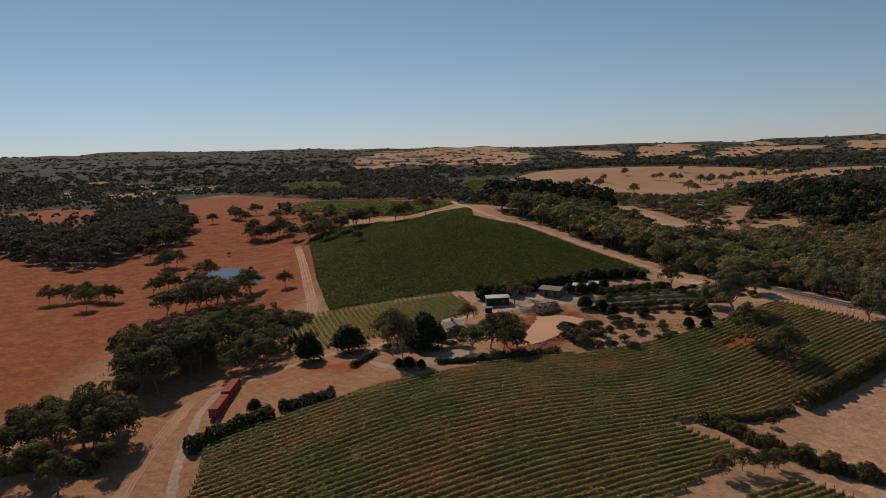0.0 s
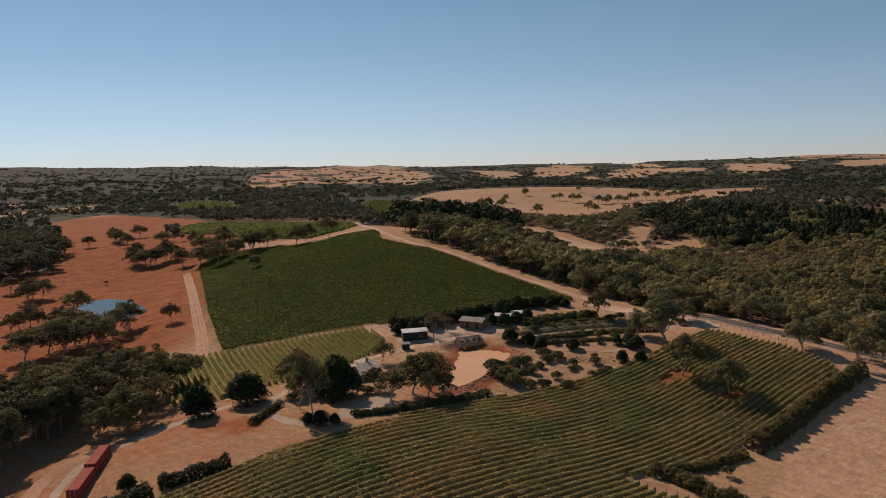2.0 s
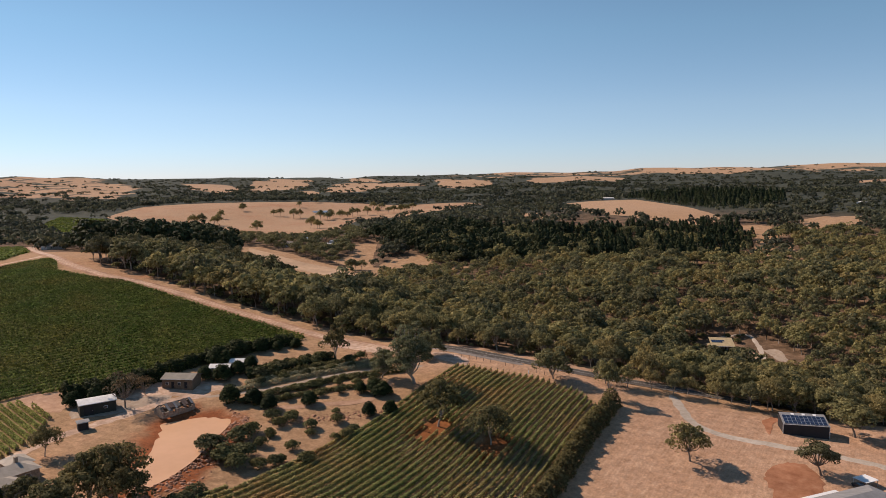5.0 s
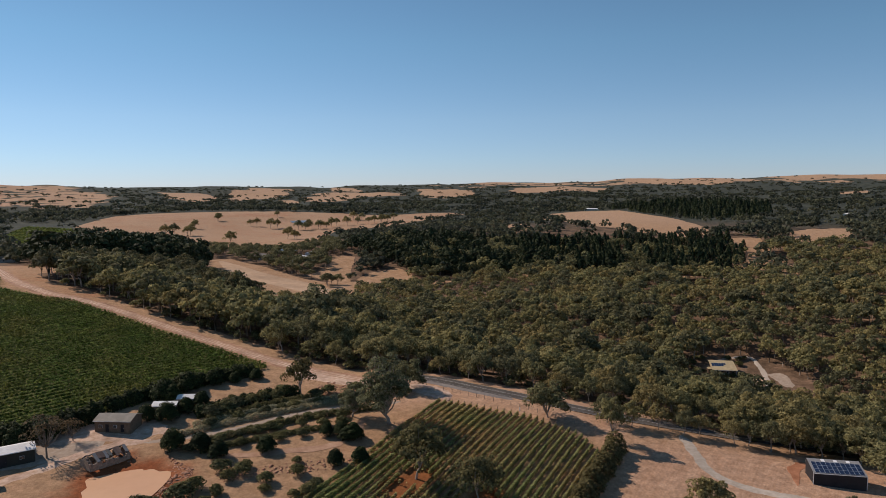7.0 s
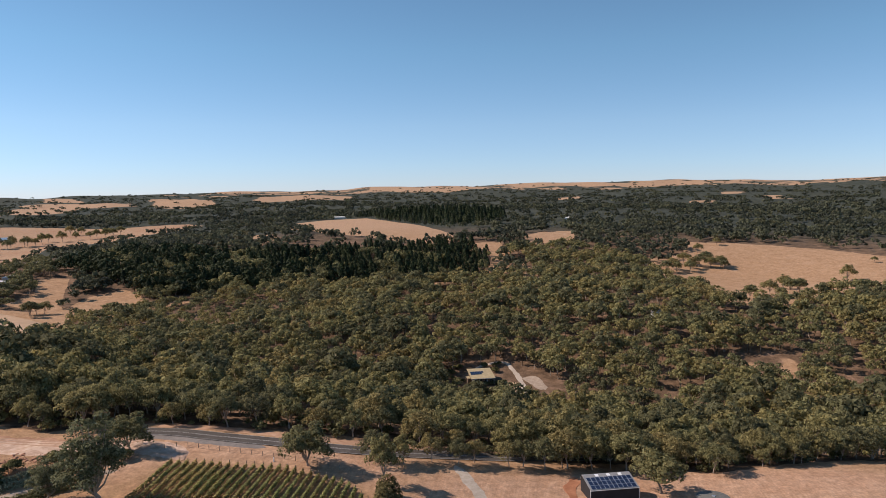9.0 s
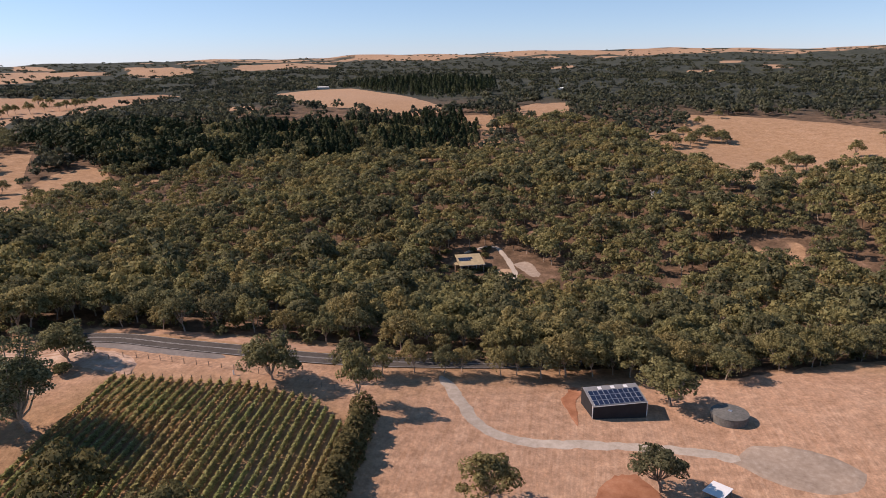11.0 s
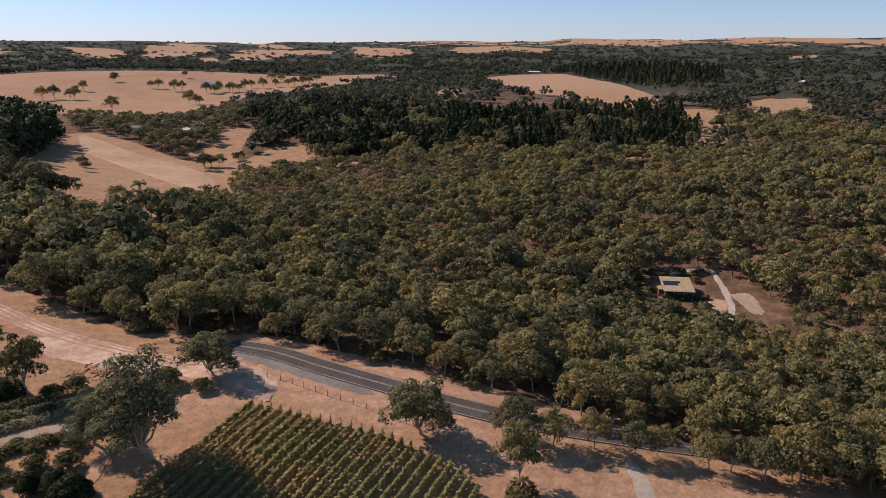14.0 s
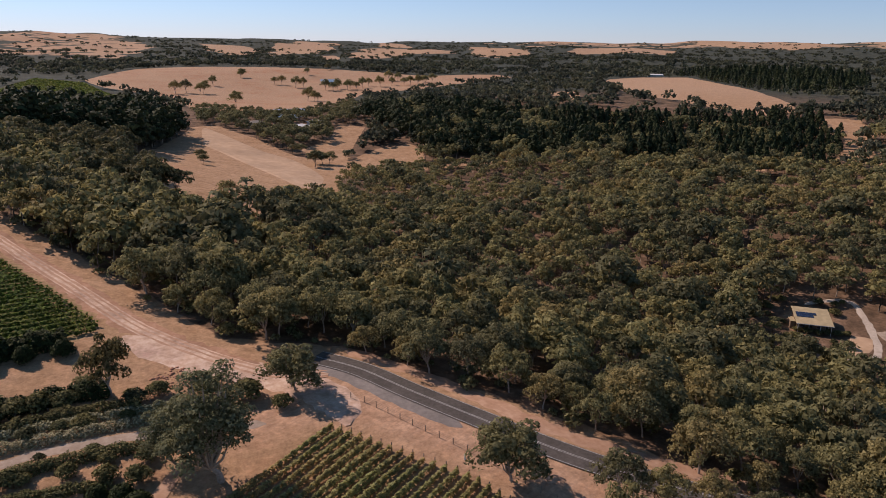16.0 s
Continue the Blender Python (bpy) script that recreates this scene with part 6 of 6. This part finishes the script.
# grey-roofed house by the gravel turning
home = thing("grey_house", 166, 161.6, gz(166, 161.6) + 0.4, -9, "long modern house with a low grey iron roof", "house")
wing(home, 0, 0, 0, 26, 9, 2.8, 1.5, M_STONE_WALL, M_TIN_GREY)
wing(home, 6, -8, 90, 9, 8, 2.8, 1.4, M_STONE_WALL, M_TIN_GREY)
part("verandah_roof", box_mesh("verandah_roof", (-13.6, 5.0, 2.55, 4.0, 6.3, 2.67), M_SKYLIGHT, 0.02), home, "white sheet verandah roof")
for px in (-13.3, -7.5, -1.8, 3.7):
    part("verandah_post", box_mesh("verandah_post", (px - 0.06, 6.1, -0.6, px + 0.06, 6.22, 2.55), M_TRIM), home)
part("awning", box_mesh("awning", (14.3, 6.0, 2.5, 18.7, 9.8, 2.62), M_SKYLIGHT, 0.02), home, "white flat carport awning")
for px, py in ((14.5, 6.2), (18.5, 6.2), (14.5, 9.6), (18.5, 9.6)):
    part("awning_post", box_mesh("awning_post", (px - 0.06, py - 0.06, -0.9, px + 0.06, py + 0.06, 2.5), M_ALU), home)
p = part("roof_panel", box_mesh("roof_panel", (-0.8, -0.5, 0, 0.8, 0.5, 0.06), M_PANEL), home, "dark solar panel on the roof", Matrix.Translation((2.5, -2.6, 3.35)) @ Matrix.Rotation(0.33, 4, "X"))

# house in the forest: one long low-pitched roof over a shaded front verandah
cabin = thing("forest_house", 320.8, 316.4, gz(322, 315) + 0.4, -43, "cream-roofed house in a forest clearing", "house")
part("wall", bm_mesh("wall", gable_walls(10.6, 10.4, 2.6, 1.5, 0.9), M_BROWN_WALL), cabin)
part("roof", bm_mesh("roof", gable_roof(10.8, 12.4, 2.7, 1.9, 0.5, 0.14, 0.9), M_TIN_YELLOW), cabin, "cream iron roof")
part("gutter", box_mesh("gutter", (-5.9, -6.84, 2.62, 5.9, -6.71, 2.76), M_TRIM, 0.02), cabin)
for px in (-5.2, -1.8, 1.8, 5.2):
    part("verandah_post", box_mesh("verandah_post", (px - 0.07, -6.4, -0.8, px + 0.07, -6.26, 2.75), M_TRIM), cabin)
openings(cabin, 10.6, 10.4, [(-1.0, 0.95, 2.05)], [(-3.6, 1.6, 1.1), (1.6, 1.4, 1.1), (4.0, 1.0, 1.1)], M_DARK_WALL)
cabin_slope = math.atan2(1.9, 13.4 * 0.9)
for px in (-4.6, -3.5, -2.4, -1.3, -0.2, 0.9):
    part("roof_panel", box_mesh("roof_panel", (-0.5, -0.85, 0, 0.5, 0.85, 0.06), M_PANEL), cabin, "dark solar panel on the roof", Matrix.Translation((px, 0.6, 2.9 + 7.3 * math.tan(cabin_slope))) @ Matrix.Rotation(cabin_slope, 4, "X"))
    if px < 0.5:
        part("roof_panel", box_mesh("roof_panel", (-0.5, -0.85, 0, 0.5, 0.85, 0.06), M_PANEL), cabin, "dark solar panel on the roof", Matrix.Translation((px, -1.2, 2.9 + 5.5 * math.tan(cabin_slope))) @ Matrix.Rotation(cabin_slope, 4, "X"))
part("lean_to_roof", box_mesh("lean_to_roof", (-7.4, -4.0, 2.3, -5.6, 0.6, 2.42), M_TIN_YELLOW, 0.02), cabin)
part("lean_to_wall", box_mesh("lean_to_wall", (-7.2, -3.8, -0.8, -5.5, 0.4, 2.3), M_BROWN_WALL, 0.02), cabin)
for bx, by in scatter([(304, 338), (312, 326), (320, 330), (330, 334), (318, 348)], 3.6, 61) .tolist() + scatter([(292, 314), (290, 302), (300, 288), (312, 300), (308, 312)], 4.5, 62).tolist():
    bushes([(bx, by, tree_rng.uniform(1.2, 3.2))], "grey-green scrub bush in the forest clearing", "clearing scrub", False, 1.2)
bushes([(318, 311, 2.2), (320.5, 309.5, 2.4), (323, 307.5, 2.2), (325.5, 306, 2.0), (315.5, 313.5, 2.4), (313.5, 316, 2)], "leafy shrub below the forest house", "house front shrubs", False, 1.2)
bushes([(310, 308, 2.5), (316, 304, 2.0), (326, 306, 2), (336, 318, 3), (342, 322, 2.5), (338, 326, 3), (314, 322, 2), (305, 306, 3), (346, 322, 2), (318, 300, 3), (312, 300, 3)], "round garden bush beside the forest house", "forest garden")


# shipping containers on the lane
def container(x, y, turn, label):
    ob = thing("shipping_container", x, y, gz(x, y), turn, label, "container")
    L, W, H = 12.2, 2.5, 2.7
    bm = bmesh.new()
    n = 40
    for sgn in (-1, 1):
        prev = None
        for i in range(n * 2 + 1):
            xx = -L / 2 + 0.15 + (L - 0.3) * i / (2 * n)
            yy = sgn * (W / 2 - (0.05 if (i // 2) % 2 else 0.0))
            cur = (bm.verts.new((xx, yy, 0.2)), bm.verts.new((xx, yy, H - 0.06)))
            if prev:
                bm.faces.new((prev[0], cur[0], cur[1], prev[1]))
            prev = cur
    part("side_wall", bm_mesh("side_wall", bm, M_RED_STEEL), ob)
    part("roof", box_mesh("roof", (-L / 2, -W / 2, H - 0.08, L / 2, W / 2, H), M_RED_STEEL, 0.02), ob)
    part("floor_frame", box_mesh("floor_frame", (-L / 2, -W / 2, 0.0, L / 2, W / 2, 0.2), M_RED_STEEL, 0.02), ob)
    for s in (-1, 1):
        e = part("end_door", box_mesh("end_door", (s * (L / 2 - 0.06) - 0.04, -W / 2 + 0.1, 0.2, s * (L / 2 - 0.06) + 0.04, W / 2 - 0.1, H - 0.08), M_RED_STEEL, 0.01), ob)
        for k in (-0.5, 0.5):
            part("lock_rod", box_mesh("lock_rod", (s * L / 2 - 0.02, k - 0.03, 0.25, s * L / 2 + 0.04, k + 0.03, H - 0.12), M_ALU), e)
        for k in (-1, 1):
            part("corner_post", box_mesh("corner_post", (s * L / 2 - 0.09, k * W / 2 - 0.09, 0, s * L / 2 + 0.06, k * W / 2 + 0.06, H + 0.01), M_RED_STEEL, 0.01), ob)


container(-66.3, 196.5, 92, "long dull red steel shipping container parked on the lane")
container(-66.8, 209.5, 92, "long dull red steel shipping container parked on the lane")


# parked car beside the grey house
def car(x, y, turn):
    ob = thing("car", x, y, gz(x, y), turn, "dark car parked beside the grey house", "car")
    bm = bmesh.new()
    prof = [(-2.2, 0.35), (2.2, 0.35), (2.25, 0.75), (1.3, 0.9), (0.6, 1.45), (-1.2, 1.45), (-2.1, 0.95)]
    a, b = [[bm.verts.new((x, s, z)) for x, z in prof] for s in (-0.88, 0.88)]
    for i in range(7):
        bm.faces.new((a[i], a[(i + 1) % 7], b[(i + 1) % 7], b[i]))
    bm.faces.new(a)
    bm.faces.new(b)
    bmesh.ops.recalc_face_normals(bm, faces=bm.faces)
    bmesh.ops.bevel(bm, geom=list(bm.edges), offset=0.08, segments=2, affect="EDGES")
    part("body", bm_mesh("body", bm, M_CAR), ob)
    bm = bmesh.new()
    block(bm, -1.0, -0.9, 0.98, 0.55, 0.9, 1.32, 0.05)
    part("window", bm_mesh("window", bm, M_GLASS), ob)
    for wx in (-1.35, 1.4):
        for wy in (-0.82, 0.82):
            bm = bmesh.new()
            bmesh.ops.create_cone(bm, cap_ends=True, segments=18, radius1=0.33, radius2=0.33, depth=0.22, matrix=Matrix.Translation((wx, wy, 0.33)) @ Matrix.Rotation(math.pi / 2, 4, "X"))
            part("wheel", bm_mesh("wheel", bm, M_RUBBER), ob)


car(177.5, 164.5, 60)
car(180.5, 166.5, 60)


# ---- fences ----
FPOST = box_mesh("post", (-0.07, -0.07, -0.3, 0.07, 0.07, 1.25), M_POST, 0.02)


def fence(points, gap, label, rails=(0.45, 0.8, 1.15)):
    c = spline(points, 0.5)
    step_len = np.r_[0, np.cumsum(np.linalg.norm(np.diff(c, axis=0), axis=1))]
    ob = thing("fence", c[0][0], c[0][1], 0.0, 0, label, "fence")
    at = []
    for s in np.arange(0, step_len[-1], gap):
        x, y = np.interp(s, step_len, c[:, 0]), np.interp(s, step_len, c[:, 1])
        at.append((x - c[0][0], y - c[0][1], gz(x, y)))
        part("post", FPOST, ob, at=Matrix.Translation(at[-1]))
    for h in rails:
        v, f = [], []
        tube(v, f, [(x, y, z + h) for x, y, z in at], [0.02] * len(at), 4)
        part("wire", mesh_of("wire", v, f, M_POST), ob)


fence([(138, 289), (142, 286.5), (148, 274), (154, 262), (158, 252), (163, 240)], 3.0, "weathered post and wire fence along the road verge")
fence([(84, 310), (92, 304), (102, 303), (112, 301)], 3.5, "old leaning post and rail fence by the garden")
fence([(-150, 190), (-136, 205), (-122, 236), (-126, 262)], 5.0, "wire fence along the paddock edge")

# white road marker at the verge
mark = thing("marker_post", 151.5, 262, label="short white roadside marker post", category="post")
part("post", box_mesh("post", (-0.15, -0.1, -0.2, 0.15, 0.1, 1.1), M_SKYLIGHT, 0.03), mark)


# ---- distant houses ----
def cottage(x, y, turn, length, depth, roof, label):
    ob = thing("house", x, y, gz(x, y) + 0.3, turn, label, "house", "distant houses")
    wing(ob, 0, 0, 0, length, depth, 3.0, 1.6, M_TRIM, roof)


for x, y, turn, l, d, roof, label in ((262, 740, 20, 18, 10, M_TIN_WHITE, "white-roofed house among village trees"), (282, 760, 40, 12, 8, M_TIN_WHITE, "small white-roofed house among village trees"),
                                      (232, 760, 10, 14, 9, M_TIN_BEIGE, "pale-roofed house among village trees"), (340, 840, 0, 26, 10, M_TIN_BEIGE, "long pale farm shed by the paddock"),
                                      (1099, 676, 20, 18, 11, M_TIN_WHITE, "white house on the far wooded slope"), (472, 286, -30, 6, 4.5, M_TIN_BEIGE, "small white-roofed house in the forest"),
                                      (457, 280, -30, 6, 5, M_TIN_WHITE, "small white shed in the forest"), (330, 700, 30, 16, 9, M_TIN_BEIGE, "pale-roofed house beside the pines"),
                                      (24, 700, 30, 14, 8, M_TIN_BEIGE, "pale-roofed house at the end of the dirt road"),
                                      (1164, 1286, -40, 34, 12, M_TIN_WHITE, "long white-roofed shed on top of a dry hill")):
    cottage(x, y, turn, l, d, roof, label)
